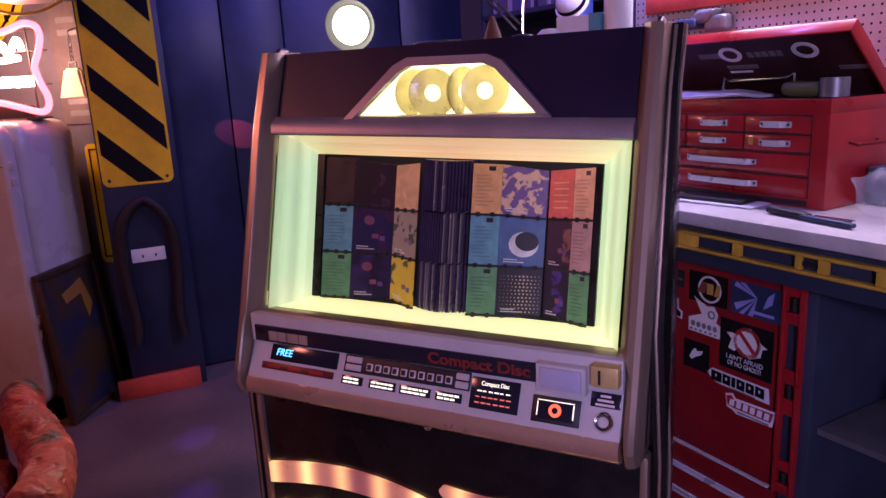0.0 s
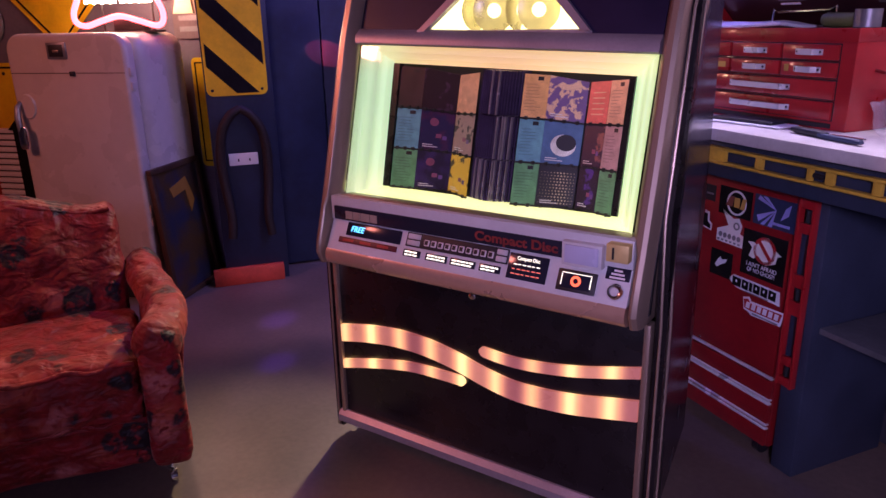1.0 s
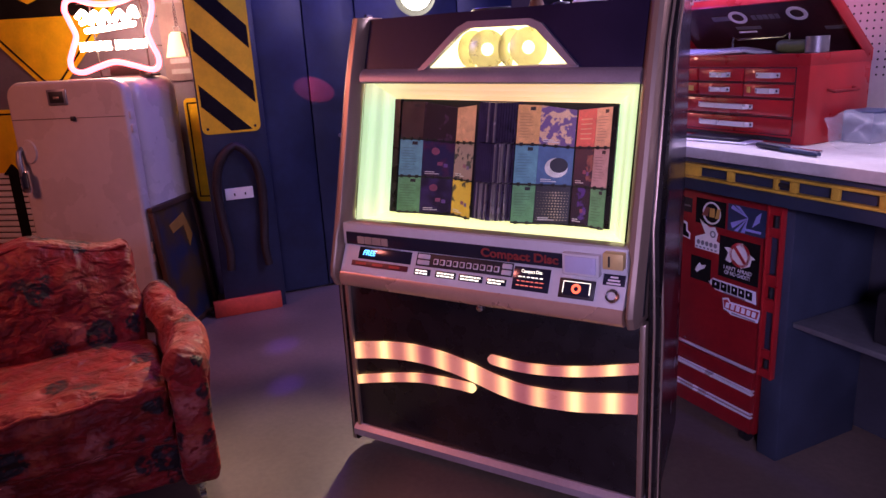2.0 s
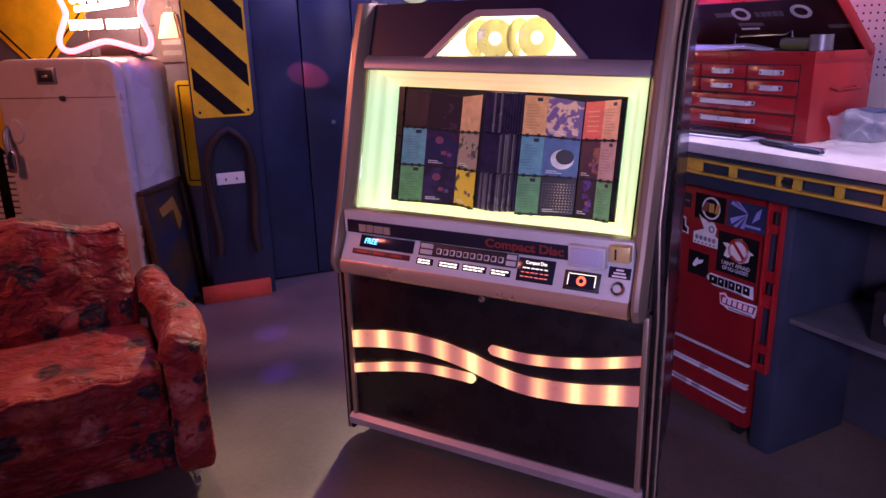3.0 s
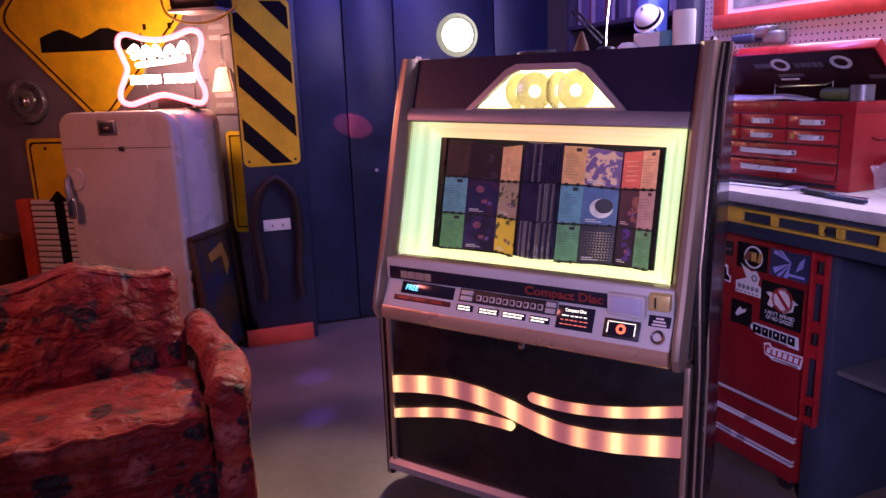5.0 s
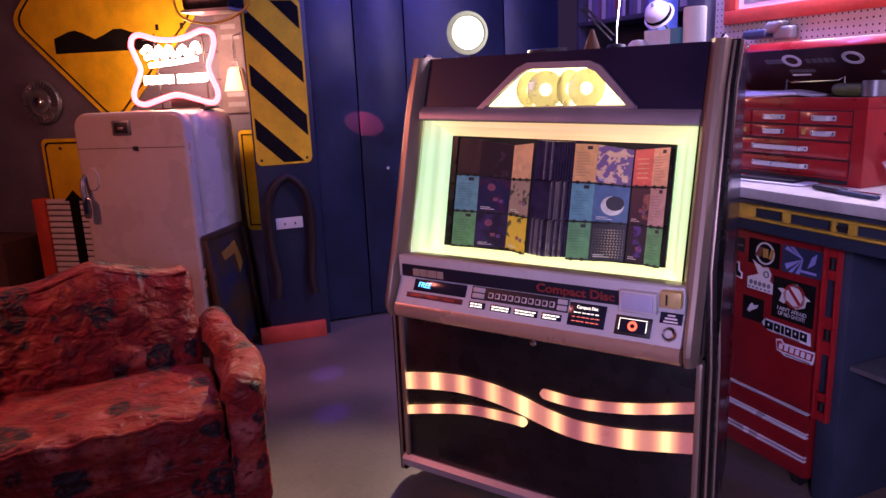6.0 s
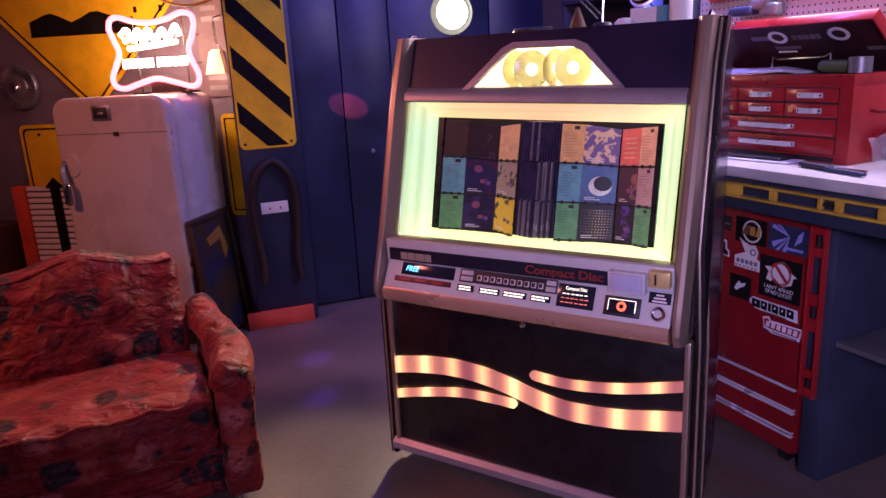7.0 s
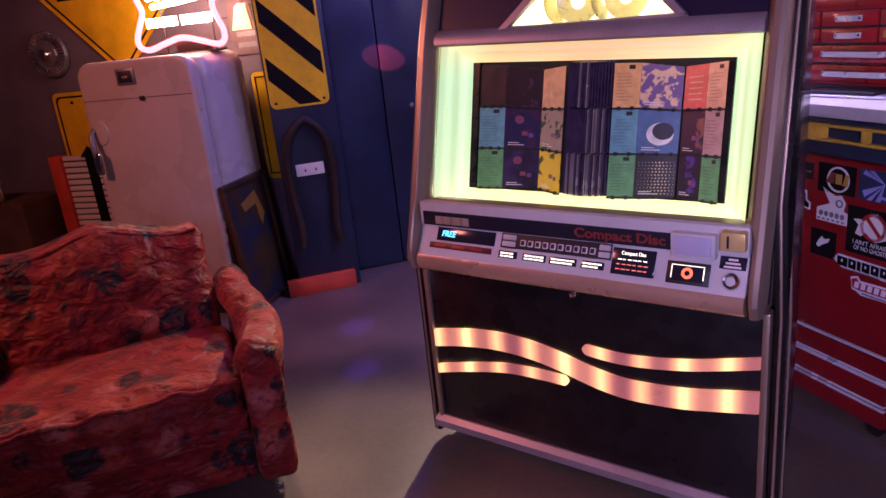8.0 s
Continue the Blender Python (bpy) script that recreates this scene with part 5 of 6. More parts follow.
# ---- roll cabinet under the bench ----
cab = thing("tool_cabinet", "dark red steel roll cabinet covered in stickers", "tool cabinet", MB)
F0 = 0.955
part("body", box(B(), -0.42, 0.284, F0, 1.36, 0.06, 0.95, 0.008), RED_DARK, cab)
door = part("door", box(B(), -0.41, 0.276, F0 - 0.012, F0 + 0.004, 0.318, 0.94, 0.005), RED_DARK, cab, "dark red door panel")
for z0, z1 in ((0.238, 0.3), (0.148, 0.222), (0.064, 0.135)):
    dr = part("drawer", box(B(), -0.41, 0.276, F0 - 0.012, F0 + 0.004, z0, z1, 0.004), RED_DARK, cab, "dark red drawer")
for z in (0.309, 0.232, 0.219, 0.142, 0.128):
    part("chrome_strip", box(B(), -0.415, 0.28, F0 - 0.018, F0, z, z + 0.0065, 0.003), HANDLE, cab)
for x in (-0.36, 0.22):
    for y in (1.0, 1.3):
        bm = B()
        cyl(bm, (x - 0.012, y, 0.03), (x + 0.012, y, 0.03), 0.03, 16)
        box(bm, x - 0.016, x + 0.016, y - 0.014, y + 0.014, 0.035, 0.062)
        part("caster", bm, BLACK, cab)
part("rivet", lathe(B(), [(0, 0.003), (0.004, 0.002), (0.005, 0)], 10, Matrix.Translation((-0.05, F0 - 0.012, 0.33)) @ pose(0, 0, 0, 90)), CHROME, cab)
YS = F0 - 0.0125


def decal(name, label, outline, material, d=0.0):
    ob = solid(name, prism(B(), outline, YS - 0.0012 - d, YS - d), material, label, "sticker", MB, "stickers on the cabinet")
    return ob


def mark(parent, outline, material, d=0.0012, name="print"):
    return part(name, prism(B(), outline, YS - 0.0022 - d, YS - 0.0003 - d), material, parent)


def rect(x0, x1, z0, z1):
    return [(x0, z0), (x1, z0), (x1, z1), (x0, z1)]


def disc(x, z, rx, rz, n=24):
    return [(x + rx * math.cos(2 * math.pi * k / n), z + rz * math.sin(2 * math.pi * k / n)) for k in range(n)]


def ringmark(parent, x, z, r0, r1, material, squash=1.0):
    bm = B()
    n = 28
    for k in range(n):
        a, b = 2 * math.pi * k / n, 2 * math.pi * (k + 1) / n
        prism(bm, [(x + r0 * math.cos(a), z + squash * r0 * math.sin(a)), (x + r1 * math.cos(a), z + squash * r1 * math.sin(a)), (x + r1 * math.cos(b), z + squash * r1 * math.sin(b)), (x + r0 * math.cos(b), z + squash * r0 * math.sin(b))], YS - 0.0034, YS - 0.001)
    part("ring", bm, material, parent)


MUSTARD = mat("mustard_print", (0.5, 0.3, 0.06), 0.5)
BROWN = mat("brown_print", (0.2, 0.05, 0.03), 0.5)
PALEBLUE = mat("pale_blue_print", (0.35, 0.36, 0.75), 0.4)
d = decal("sticker", "black sticker with mustard ring emblem", rect(-0.02, 0.118, 0.80, 0.893), SIGN_BLACK)
ringmark(d, 0.056, 0.846, 0.035, 0.041, PAPER)
mark(d, [(0.012, 0.832), (0.04, 0.832), (0.046, 0.866), (0.03, 0.866)], BROWN, 0.0025)
mark(d, rect(0.048, 0.07, 0.832, 0.864), MUSTARD, 0.0025)
mark(d, [(0.074, 0.83), (0.092, 0.83), (0.096, 0.866), (0.083, 0.866)], MUSTARD, 0.0025)
d = decal("sticker", "dark blue sticker with pale blue rays", rect(0.128, 0.288, 0.80, 0.895), NAVY)
for a0, a1 in ((200, 214), (224, 238), (150, 165), (120, 135), (250, 262)):
    c0 = (0.215, 0.858)
    mark(d, [c0] + [(c0[0] + 0.085 * math.cos(radians(a)) * 0.9, max(0.803, min(0.892, c0[1] + 0.085 * math.sin(radians(a))))) for a in (a0, a1)], PALEBLUE)
mark(d, [(0.235, 0.83), (0.262, 0.85), (0.268, 0.885), (0.25, 0.87)], PALEBLUE)
mark(d, rect(0.2, 0.27, 0.812, 0.82), PALEBLUE)
d = decal("sticker", "white die-cut sticker with swoosh shape", [(-0.018, 0.703), (0.098, 0.703), (0.098, 0.742), (0.082, 0.748), (0.088, 0.775), (0.072, 0.797), (0.048, 0.792), (0.0, 0.815), (0.03, 0.765), (-0.018, 0.745)], WHITE_PLASTIC)
for k in range(5):
    mark(d, disc(0.0 + k * 0.02, 0.729, 0.0075, 0.009, 14), GREY)
for k in range(6):
    mark(d, rect(-0.012 + k * 0.018, -0.003 + k * 0.018, 0.708, 0.714), GREY)
ringmark(d, 0.066, 0.77, 0.008, 0.013, GREY)
d = decal("sticker", "black square sticker with white shape and red ring", rect(0.098, 0.272, 0.625, 0.775), SIGN_BLACK)
mark(d, [(0.13, 0.69), (0.15, 0.685), (0.165, 0.70), (0.2, 0.675), (0.235, 0.69), (0.24, 0.715), (0.255, 0.72), (0.235, 0.73), (0.215, 0.745), (0.2, 0.765), (0.175, 0.76), (0.16, 0.735), (0.14, 0.738), (0.122, 0.735), (0.14, 0.72)], WHITE_PLASTIC)
ringmark(d, 0.19, 0.72, 0.034, 0.044, RED)
mark(d, [(0.162, 0.744), (0.17, 0.752), (0.22, 0.7), (0.212, 0.692)], RED, 0.003)
lettering("I AIN'T AFRAID", 0.02, PAPER, d, Matrix.Translation((0.185, YS - 0.0042, 0.664)) @ FACE, "print", 0.12, 0.0003)
lettering("OF NO GHOST!", 0.02, PAPER, d, Matrix.Translation((0.185, YS - 0.0042, 0.646)) @ FACE, "print", 0.11, 0.0003)
d = decal("sticker", "black sticker with pale grey shape", rect(-0.034, 0.063, 0.582, 0.672), SIGN_BLACK)
mark(d, [(-0.01, 0.618), (0.0, 0.612), (0.012, 0.622), (0.034, 0.634), (0.04, 0.648), (0.018, 0.642), (0.01, 0.65), (0.0, 0.638)], PAPER)
d = decal("sticker", "white edged black word sticker, tilted", [(0.055, 0.588), (0.075, 0.608), (0.265, 0.607), (0.27, 0.562), (0.09, 0.566)], PAPER)
for k, w in enumerate((0.036, 0.026, 0.012, 0.026, 0.026, 0.028)):
    x = 0.074 + sum((0.036, 0.026, 0.012, 0.026, 0.026, 0.028)[:k]) + k * 0.005
    mark(d, [(x, 0.573), (x + w, 0.571), (x + w, 0.601), (x, 0.603)], SIGN_BLACK)
    if k not in (2,):
        mark(d, disc(x + w / 2, 0.590, 0.003, 0.005, 10), PAPER, 0.0025)
mark(d, rect(0.13, 0.225, 0.5645, 0.568), GREY)
d = decal("sticker", "red and white word sticker with slanted outline", [(0.125, 0.545), (0.15, 0.553), (0.16, 0.54), (0.292, 0.546), (0.282, 0.498), (0.165, 0.493), (0.15, 0.502), (0.132, 0.505)], PAPER)
mark(d, [(0.131, 0.54), (0.148, 0.546), (0.158, 0.534), (0.285, 0.54), (0.277, 0.511), (0.16, 0.509), (0.136, 0.512)], RED)
for k in range(6):
    x = 0.142 + k * 0.023
    mark(d, [(x, 0.515), (x + 0.015, 0.515), (x + 0.018, 0.535), (x + 0.003, 0.535)], PAPER, 0.0025)
mark(d, rect(0.17, 0.272, 0.499, 0.504), GREY)
d = decal("sticker", "white edged black figure-like emblem sticker", [(-0.09, 0.735), (-0.045, 0.728), (-0.043, 0.752), (-0.058, 0.76), (-0.06, 0.79), (-0.08, 0.795)], PAPER)
mark(d, [(-0.086, 0.74), (-0.05, 0.734), (-0.05, 0.748), (-0.064, 0.757), (-0.066, 0.783), (-0.08, 0.785)], SIGN_BLACK)
d = decal("sticker", "small dark grey sticker", rect(-0.085, -0.04, 0.83, 0.885), BLACK)
mark(d, rect(-0.078, -0.047, 0.852, 0.858), GREY)

# ---- tool chest on the bench ----
chest = thing("tool_chest", "red steel tool chest with raised lid and chrome handles", "tool chest", MB)
T0, ZB, ZT = 1.06, 1.098, 1.388
part("body", box(B(), -0.44, 0.312, T0, 1.36, ZB, 1.352, 0.005), RED, chest)
for x0, x1, y0, y1 in ((-0.44, 0.312, T0, T0 + 0.006), (-0.44, 0.312, 1.354, 1.36), (0.306, 0.312, T0 + 0.006, 1.354), (-0.44, -0.434, T0 + 0.006, 1.354)):
    part("rim", box(B(), x0, x1, y0, y1, 1.35, ZT, 0.001), RED, chest)
part("base_rail", box(B(), -0.44, 0.262, T0 - 0.004, T0 + 0.01, 1.104, 1.118, 0.002), BLACK, chest)


def drawer(x0, x1, z0, z1, handle, centre=None):
    # a dark gap behind, a bevelled front and a bridge handle on two feet
    part("gap", box(B(), x0 - 0.003, x1 + 0.003, T0 - 0.0012, T0 + 0.004, z0 - 0.003, z1 + 0.003), HOLE, chest)
    dr = part("drawer", box(B(), x0, x1, T0 - 0.010, T0 + 0.003, z0, z1, 0.003), RED, chest)
    c, zc, h = (x0 + x1) / 2 if centre is None else centre, (z0 + z1) / 2, handle / 2
    bm = B()
    side = [(c - h, T0 - 0.01), (c - h, T0 - 0.013), (c - h + 0.016, T0 - 0.014), (c - h + 0.022, T0 - 0.03), (c + h - 0.022, T0 - 0.03), (c + h - 0.016, T0 - 0.014), (c + h, T0 - 0.013), (c + h, T0 - 0.01), (c + h - 0.013, T0 - 0.011), (c + h - 0.02, T0 - 0.027), (c - h + 0.02, T0 - 0.027), (c - h + 0.013, T0 - 0.011)]
    plan_prism(bm, side, zc - 0.0085, zc + 0.0085)
    part("handle", bm, HANDLE, dr, "chrome bridge handle")
    for x in (c - h + 0.007, c + h - 0.007):
        part("screw", lathe(B(), [(0, 0.003), (0.003, 0.002), (0.004, 0)], 8, Matrix.Translation((x, T0 - 0.0135, zc)) @ pose(0, 0, 0, 90)), BLACK, dr)
    return dr


for z0, z1 in ((1.299, 1.343), (1.249, 1.292)):
    for x0, x1 in ((-0.352, -0.15), (-0.142, 0.058), (0.066, 0.262)):
        drawer(x0, x1, z0, z1, 0.095)
drawer(-0.42, 0.262, 1.188, 1.241, 0.245, -0.013)
drawer(-0.42, 0.262, 1.128, 1.18, 0.245, -0.007)
part("decal", box(B(), 0.08, 0.096, T0 - 0.0112, T0 - 0.009, 1.262, 1.282), MUSTARD, chest)
part("decal", box(B(), -0.2, -0.165, T0 - 0.0112, T0 - 0.009, 1.262, 1.28), MUSTARD, chest)
part("side_handle", tube(B(), [(0.312, 1.15, 1.27), (0.335, 1.155, 1.265), (0.335, 1.27, 1.265), (0.312, 1.275, 1.27)], 0.005, 8), RED_DARK, chest)
# lid, hinged at the back and propped half open
LID = Matrix.Translation((0, 1.36, 1.385)) @ pose(0, 0, 0, -42)
lid = part("lid", box(B(), -0.44, 0.312, -0.29, 0.0, -0.002, 0.004, 0.001), RED, chest, "raised lid with stickers inside", m=LID)
part("lid_lip", box(B(), -0.44, 0.312, -0.292, -0.286, -0.034, 0.003, 0.001), RED, lid)
for x in (-0.44, 0.306):
    part("lid_side", box(B(), x, x + 0.006, -0.288, 0.0, -0.034, 0.0, 0.001), RED, lid)
part("lid_lining", box(B(), -0.432, 0.304, -0.284, -0.005, -0.0045, -0.0025), mat("dark_lining", (0.06, 0.02, 0.025), 0.35, vary=0.4, scale=9), lid, "dark worn lid lining")


def lid_mark(x0, x1, y0, y1, material, name="decal"):
    part(name, box(B(), x0, x1, y0, y1, -0.0062, -0.0044), material, lid)


for x in (-0.12, 0.13):
    bm = B()
    for k in range(24):
        a, b = 2 * math.pi * k / 24, 2 * math.pi * (k + 1) / 24
        plan_prism(bm, [(x + 0.026 * math.cos(a), -0.2 + 0.02 * math.sin(a)), (x + 0.04 * math.cos(a), -0.2 + 0.032 * math.sin(a)), (x + 0.04 * math.cos(b), -0.2 + 0.032 * math.sin(b)), (x + 0.026 * math.cos(b), -0.2 + 0.02 * math.sin(b))], -0.0064, -0.0044)
    part("ring_decal", bm, PAPER, lid, "white ring sticker")
for x0, w, y in ((-0.06, 0.018, -0.205), (-0.035, 0.02, -0.205), (-0.01, 0.018, -0.205), (0.015, 0.02, -0.205), (0.04, 0.016, -0.205), (-0.24, 0.08, -0.21)):
    lid_mark(x0, x0 + w, y, y + 0.022, GREY)
lid_mark(-0.16, -0.05, -0.15, -0.135, GREY)
lid_mark(-0.16, -0.08, -0.125, -0.117, PAPER)
lid_mark(0.2, 0.28, -0.13, -0.115, GREY)
# tote tray in the chest, papers and tools on it
tray = part("tray_handle", tube(B(), [(-0.175, 1.25, 1.39), (-0.17, 1.25, 1.447), (-0.15, 1.25, 1.436), (0.05, 1.25, 1.44), (0.075, 1.25, 1.452), (0.08, 1.25, 1.39)], 0.0045, 8), CHROME, chest, "chrome tote tray handle")
part("tote_tray", box(B(), -0.36, 0.28, 1.09, 1.33, 1.352, 1.386, 0.004), BLACK, chest)
solid("paper_sheet", puff(B(), -0.44, 0.02, 1.075, 1.27, 1.389, 1.403, 0.006, 10, wrinkle=0.012), PAPER, "crumpled pale paper sheet lying in the tool chest", "paper", MB)
solid("drill", puff(B(), 0.1, 0.24, 1.14, 1.22, 1.389, 1.432, 0.02, 6, wrinkle=0.003), mat("olive_plastic", (0.12, 0.14, 0.04), 0.5), "olive and black hand tool in the chest", "tool", MB)
solid("tape_roll", lathe(B(), [(0.018, 0), (0.036, 0), (0.036, 0.05), (0.018, 0.05), (0.018, 0)], 24, Matrix.Translation((0.262, 1.15, 1.389))), GREY, "grey tape roll in the chest", "tape", MB)

# ---- things lying on the bench ----
tab = thing("tablet", "black tablet lying on the bench top", "tablet", MB @ Matrix.Translation((0.02, 0.985, 1.1)) @ pose(0, 0, 0, 0, 0, 8))
part("body", box(B(), -0.11, 0.11, -0.035, 0.05, 0.0045, 0.014, 0.003), BLACK, tab)
part("sleeve", box(B(), -0.16, 0.15, -0.055, 0.045, 0, 0.004, 0.001), PAPER, tab)
mt = thing("multi_tool", "black handled pliers lying open on the bench", "tool", MB @ Matrix.Translation((0.36, 0.93, 1.1)) @ pose(0, 0, 0, 0, 0, -8))
part("grip", puff(B(), -0.13, 0.0, -0.016, 0.012, 0.0, 0.018, 0.008, 5, wrinkle=0.001), BLACK, mt)
part("grip", puff(B(), -0.02, 0.13, -0.02, 0.0, 0.0, 0.014, 0.006, 5, wrinkle=0.001), NAVY, mt)
part("jaw", box(B(), 0.0, 0.1, 0.006, 0.022, 0.002, 0.01, 0.002, m=Matrix.Rotation(0.2, 4, "Z")), CHROME, mt)
BAG = bpy.data.materials.new("clear_bag")
BAG.use_nodes = True
bb = BAG.node_tree.nodes["Principled BSDF"]
bb.inputs["Base Color"].default_value, bb.inputs["Roughness"].default_value = (0.85, 0.88, 0.95, 1), 0.12
bb.inputs["Alpha"].default_value = 0.13
bag = solid("plastic_bag", puff(B(), 0.40, 0.60, 1.03, 1.2, 1.098, 1.2, 0.04, 22, shape=lambda p: tuple(p + noise.noise_vector(p * 24) * 0.03 * min(1, (p.z - 1.098) * 20)), wrinkle=0.02), BAG, "crumpled clear plastic bag on the bench", "bag", MB)
solid("dark_box", box(B(), 0.325, 0.43, 1.22, 1.34, 1.098, 1.2, 0.006), NAVY, "dark blue box beside the tool chest", "box", MB)

# ---- wall above the bench ----
peg = thing("wall_pegboard", "pale perforated pegboard on the bench wall", "wall", MB, kind="structure")
PY = 1.42
part("panel", box(B(), -0.74, 2.4, PY, PY + 0.012, 1.05, 2.4, 0.002), PEG, peg)
bm = B()
for i in range(96):
    for j in range(25):
        x, z = -0.725 + i * 0.0254, 1.3 + j * 0.0254
        vs = [bm.verts.new((x + 0.0042 * math.cos(k * math.pi / 3), PY - 0.001, z + 0.0042 * math.sin(k * math.pi / 3))) for k in range(6)]
        bm.faces.new(vs)
tagged(part("holes", bm, HOLE, peg), kind="stuff")
part("support", box(B(), -0.74, 2.4, PY + 0.012, 1.85, 0.0, 2.75), DARK_WALL, peg)

fp = thing("framed_board", "red wooden frame round a white board on the pegboard", "frame", MB)
for x0, x1, z0, z1 in ((-0.66, 1.0, 1.685, 1.745), (-0.66, 1.0, 2.28, 2.34), (-0.66, -0.59, 1.745, 2.28), (0.93, 1.0, 1.745, 2.28)):
    part("frame_bar", box(B(), x0, x1, PY - 0.03, PY - 0.002, z0, z1, 0.005), ORANGE, fp)
part("board", box(B(), -0.59, 0.93, PY - 0.012, PY - 0.004, 1.745, 2.28), WHITE_PLASTIC, fp)
part("chart", box(B(), -0.56, -0.1, PY - 0.014, PY - 0.011, 1.765, 2.2), mat("grey_chart", (0.32, 0.33, 0.3), 0.5, vary=0.35, scale=25), fp)
gun = thing("caulk_gun", "grey bracket tool hanging on the pegboard", "tool", MB)
part("handle", puff(B(), -0.5, -0.38, PY - 0.08, PY - 0.01, 1.612, 1.65, 0.012, 6, wrinkle=0.001), NAVY, gun)
part("arm", puff(B(), -0.42, -0.34, PY - 0.07, PY - 0.01, 1.63, 1.675, 0.012, 6, shape=lambda p: (p.x + (p.z - 1.63) * 0.8, p.y, p.z), wrinkle=0.001), GREY, gun)
part("body", puff(B(), -0.36, -0.27, PY - 0.06, PY - 0.01, 1.6, 1.655, 0.012, 6, wrinkle=0.001), GREY, gun)

# dark shelving in the corner behind the jukebox
post = solid("shelf_post", box(B(), -0.86, -0.745, 1.36, 1.48, 0, 2.75, 0.004), DARK_WALL, "dark violet upright post beside the pegboard", "post", MB, kind="structure")
for x, z, r, mt in ((-0.79, 1.715, 0.028, SIGN_BLACK), (-0.835, 1.712, 0.02, PALEBLUE)):
    st = solid("round_sticker", prism(B(), disc(x, z, r, r), 1.357, 1.3595), PAPER, "round white sticker with dark emblem on the post", "sticker", MB)
    part("print", prism(B(), disc(x, z, r * 0.72, r * 0.72, 9), 1.355, 1.358), mt, st)
sh = thing("shelf_unit", "dark shelf unit crowded with books in the corner", "shelf", MB)
for z in (1.35, 1.79, 2.2):
    part("shelf", box(B(), -2.05, -0.9, 1.55, 1.84, z, z + 0.025, 0.003), DARK_WALL, sh)
for x in (-2.05, -0.92):
    part("upright", box(B(), x, x + 0.025, 1.55, 1.84, 0, 2.4, 0.003), DARK_WALL, sh)
rnd = random.Random(5)
x = -2.0
SPINES = [mat("spine_" + n, c, 0.5) for n, c in (("grey", (0.12, 0.12, 0.16)), ("violet", (0.14, 0.1, 0.24)), ("black", (0.03, 0.03, 0.04)), ("rust", (0.2, 0.07, 0.05)), ("pale", (0.4, 0.38, 0.45)))]
while x < -0.96:
    w, hgt = rnd.uniform(0.016, 0.042), rnd.uniform(0.17, 0.26)
    solid("book", box(B(), x, x + w, 1.6, 1.78, 1.815, 1.815 + hgt, 0.002), rnd.choice(SPINES), "dim upright book on the dark shelf", "book", MB, "books on the shelf")
    x += w + rnd.uniform(0.001, 0.008)
x = -1.95
while x < -1.0:
    w, hgt = rnd.uniform(0.03, 0.09), rnd.uniform(0.12, 0.3)
    solid("box", box(B(), x, x + w, 1.6, 1.8, 1.375, 1.375 + hgt, 0.003), rnd.choice(SPINES), "dim box on the dark shelf", "box", MB, "boxes on the shelf")
    x += w + rnd.uniform(0.004, 0.03)

hat = thing("hard_hat", "white hard hat with black band hung in the corner", "hat", MB @ Matrix.Translation((-0.885, 1.22, 1.752)) @ pose(0, 0, 0, 50, 28, 0))
part("shell", lathe(B(), [(0.0, 0.068), (0.022, 0.065), (0.044, 0.052), (0.057, 0.028), (0.061, 0.0), (0.058, 0.0)], 32), WHITE_PLASTIC, hat)
part("band", lathe(B(), [(0.0625, 0.004), (0.0605, 0.02), (0.0585, 0.02), (0.06, 0.004)], 32), SIGN_BLACK, hat)
part("brim", lathe(B(), [(0.058, 0.0), (0.072, -0.003), (0.072, -0.006), (0.058, -0.004)], 32), WHITE_PLASTIC, hat)
part("peg", cyl(B(), (0, 0, 0.08), (0, 0.0, -0.16), 0.006, 8), GREY, hat)
blue = solid("blue_box", box(B(), -1.06, -0.985, 1.3, 1.42, 1.1, 1.9, 0.004), mat("light_blue_card", (0.16, 0.26, 0.55), 0.5, vary=0.25), "tall light blue box behind the jukebox", "box", MB)

# ---- things on top of the jukebox ----
tow = thing("paper_towel", "white paper towel roll standing on the jukebox", "paper towel", Matrix.Translation((0.329, 0.585, 1.572)))
part("roll", lathe(B(), [(0.016, 0.0), (0.036, 0.0), (0.037, 0.004), (0.037, 0.122), (0.034, 0.127), (0.019, 0.127), (0.017, 0.123), (0.016, 0.0)], 36), mat("tissue", (0.8, 0.78, 0.76), 0.9, vary=0.05, bump=0.3, bscale=120), tow)
part("core", lathe(B(), [(0.0168, 0.02), (0.0168, 0.124), (0.0148, 0.124), (0.0148, 0.02)], 20), mat("cardboard", (0.2, 0.14, 0.1), 0.8), tow)
bk = thing("carton", "small beige carton with teal end on the jukebox", "box", Matrix.Translation((0.225, 0.6, 1.572)) @ pose(0, 0, 0, 0, 0, -10))
part("carton_body", box(B(), -0.06, 0.035, -0.03, 0.03, 0, 0.062, 0.002), PAPER, bk)
part("carton_end", box(B(), 0.035, 0.07, -0.03, 0.03, 0, 0.064, 0.002), mat("teal_card", (0.08, 0.3, 0.38), 0.5), bk)
arml = thing("swing_arm_lamp", "chrome swing arm lamp standing behind the jukebox", "lamp", Matrix.Translation((0.02, 0.5, 1.572)))
part("arm", tube(B(), [(-0.075, 0.08, 0.16), (0.028, 0.1, 0.055)], 0.0045, 8), CHROME, arml)
part("arm", tube(B(), [(-0.09, 0.08, 0.155), (0.018, 0.1, 0.04)], 0.0045, 8), CHROME, arml)
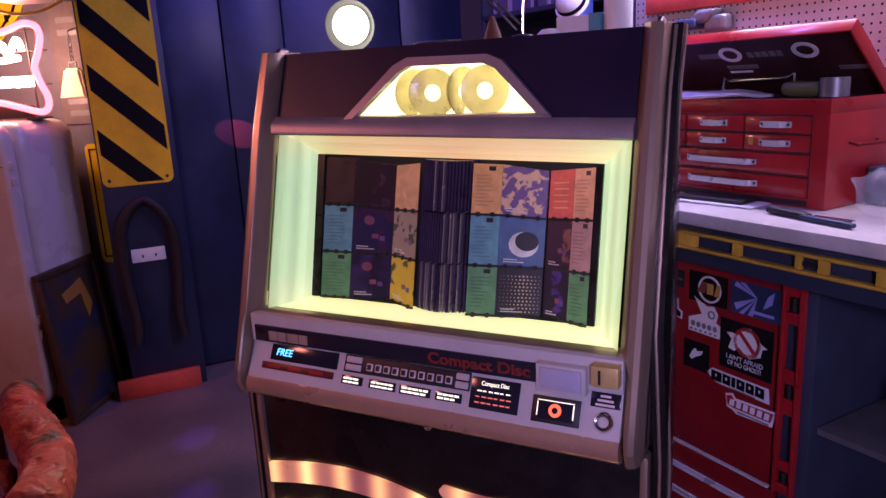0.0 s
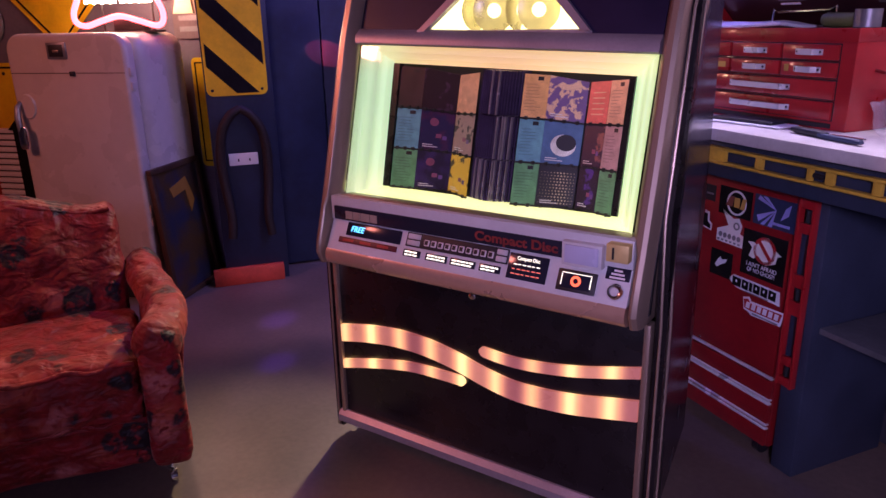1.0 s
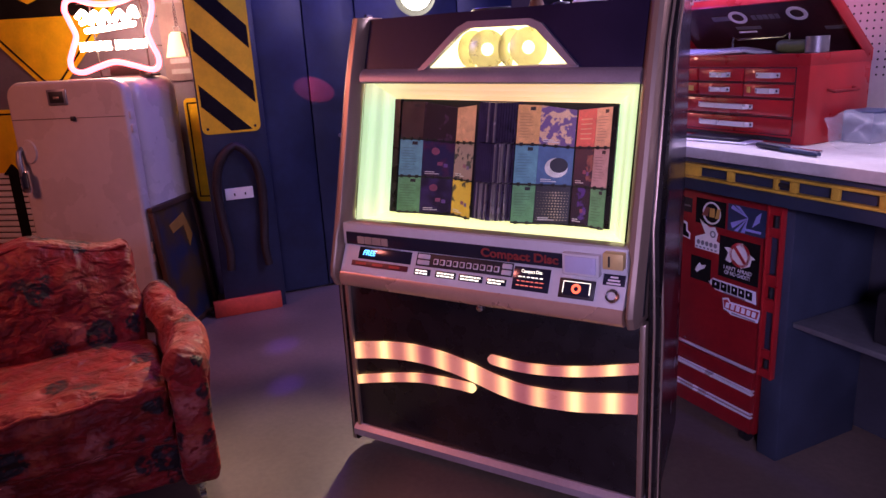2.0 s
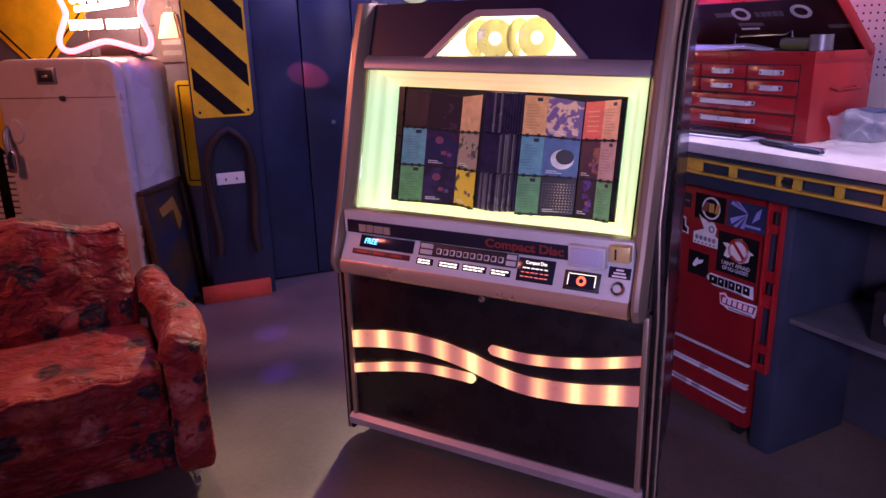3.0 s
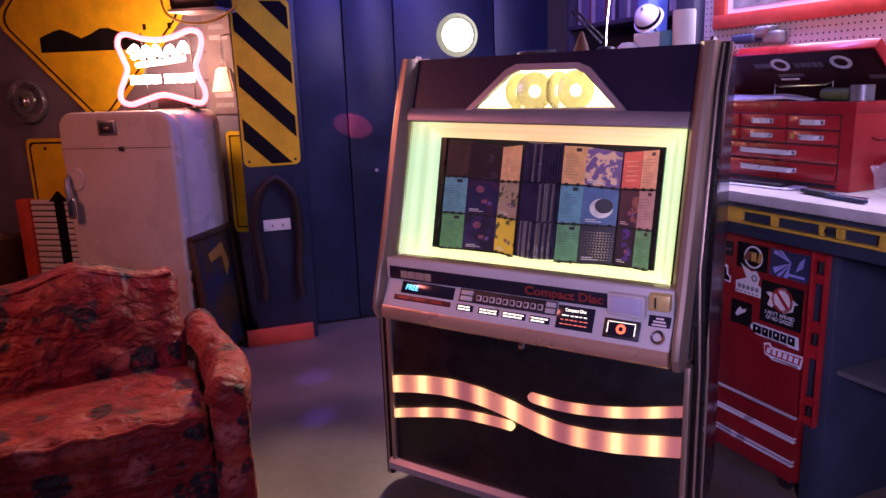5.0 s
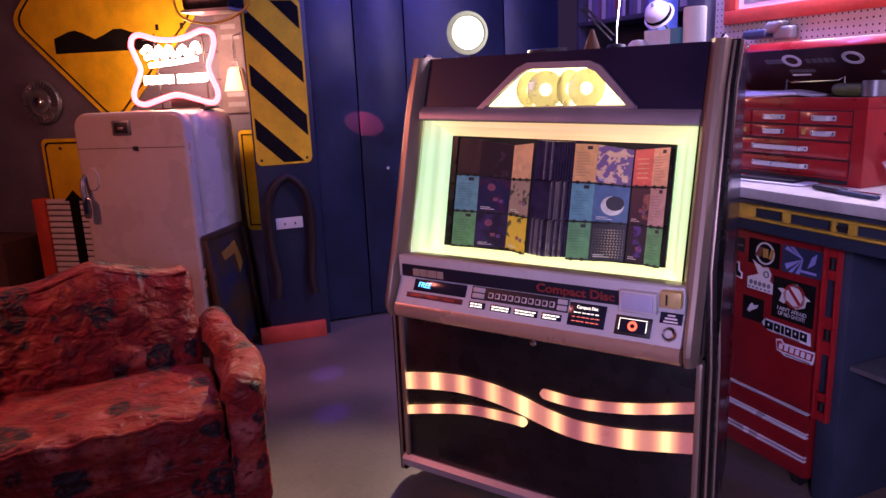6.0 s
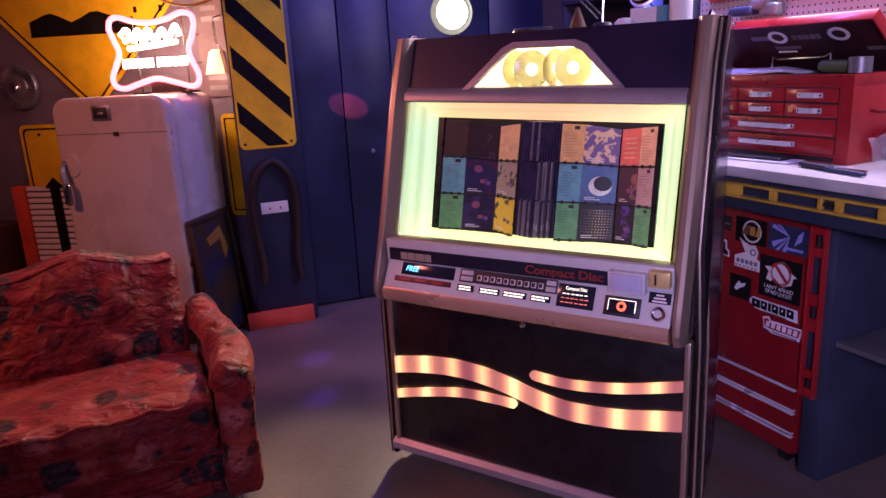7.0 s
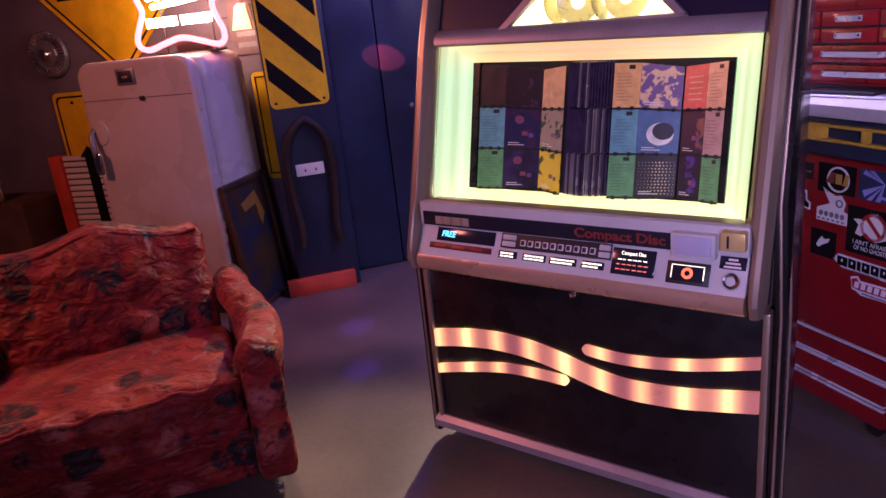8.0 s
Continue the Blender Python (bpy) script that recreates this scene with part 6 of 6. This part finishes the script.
part("pole", tube(B(), [(0.035, 0.1, 0.0), (0.038, 0.1, 0.1), (0.055, 0.1, 0.26)], 0.004, 8), CHROME, arml)
part("base", lathe(B(), [(0.0, 0.03), (0.03, 0.024), (0.045, 0.0)], 24, Matrix.Translation((0.035, 0.1, 0))), BLACK, arml)
solid("white_cup", lathe(B(), [(0.0, 0.034), (0.02, 0.032), (0.034, 0.02), (0.04, 0.0)], 24, Matrix.Translation((0.148, 0.56, 1.572))), WHITE_PLASTIC, "white rounded cap lying on the jukebox", "cap")
cone = thing("traffic_cone", "small dull orange cone on the jukebox top", "cone", Matrix.Translation((-0.04, 0.61, 1.572)))
part("cone_body", lathe(B(), [(0.0, 0.085), (0.006, 0.083), (0.033, 0.006), (0.033, 0.0)], 20), mat("dull_orange", (0.13, 0.06, 0.03), 0.8), cone)
part("cone_base", box(B(), -0.034, 0.034, -0.034, 0.034, 0, 0.006, 0.002), BLACK, cone)
junk = solid("cable_coil", tube(B(), [(-0.2 + 0.07 * math.cos(t) * (1 + 0.1 * math.sin(3 * t)), 0.56 + 0.05 * math.sin(t), 1.58 + 0.004 * t / 6) for t in [i * 0.3 for i in range(70)]], 0.005, 6), BLACK, "black cable coil on the jukebox top", "cable")

# ---- clamp lamp behind the jukebox ----
cl = thing("clamp_lamp", "lit clamp lamp with metal dish on a stand", "lamp", look((-0.985, 1.30, 1.733), (-0.15, -1.2, 1.4)))
part("dish", lathe(B(), [(0.022, 0.055), (0.042, 0.05), (0.08, 0.02), (0.101, -0.03), (0.107, -0.036), (0.105, -0.029), (0.083, 0.023), (0.044, 0.054), (0.022, 0.059)], 40), mat("dull_reflector", (0.05, 0.045, 0.04), 0.35, metal=0.6), cl, "spun metal reflector")
part("bulb", lathe(B(), [(0.0, -0.066), (0.042, -0.06), (0.07, -0.042), (0.08, -0.022), (0.064, 0.014), (0.02, 0.045)], 28), BULB, cl, "glowing bulb")
part("socket", cyl(B(), (0, 0, 0.05), (0, 0, 0.13), 0.02, 16), BLACK, cl)
st = thing("lamp_stand", "thin black floor stand behind the jukebox", "stand", Matrix.Translation((-1.03, 1.40, 0)))
part("pole", cyl(B(), (0, 0, 0.0), (0, 0, 1.82), 0.012, 12), BLACK, st)
part("foot", lathe(B(), [(0.0, 0.02), (0.1, 0.016), (0.12, 0.0)], 24), BLACK, st)
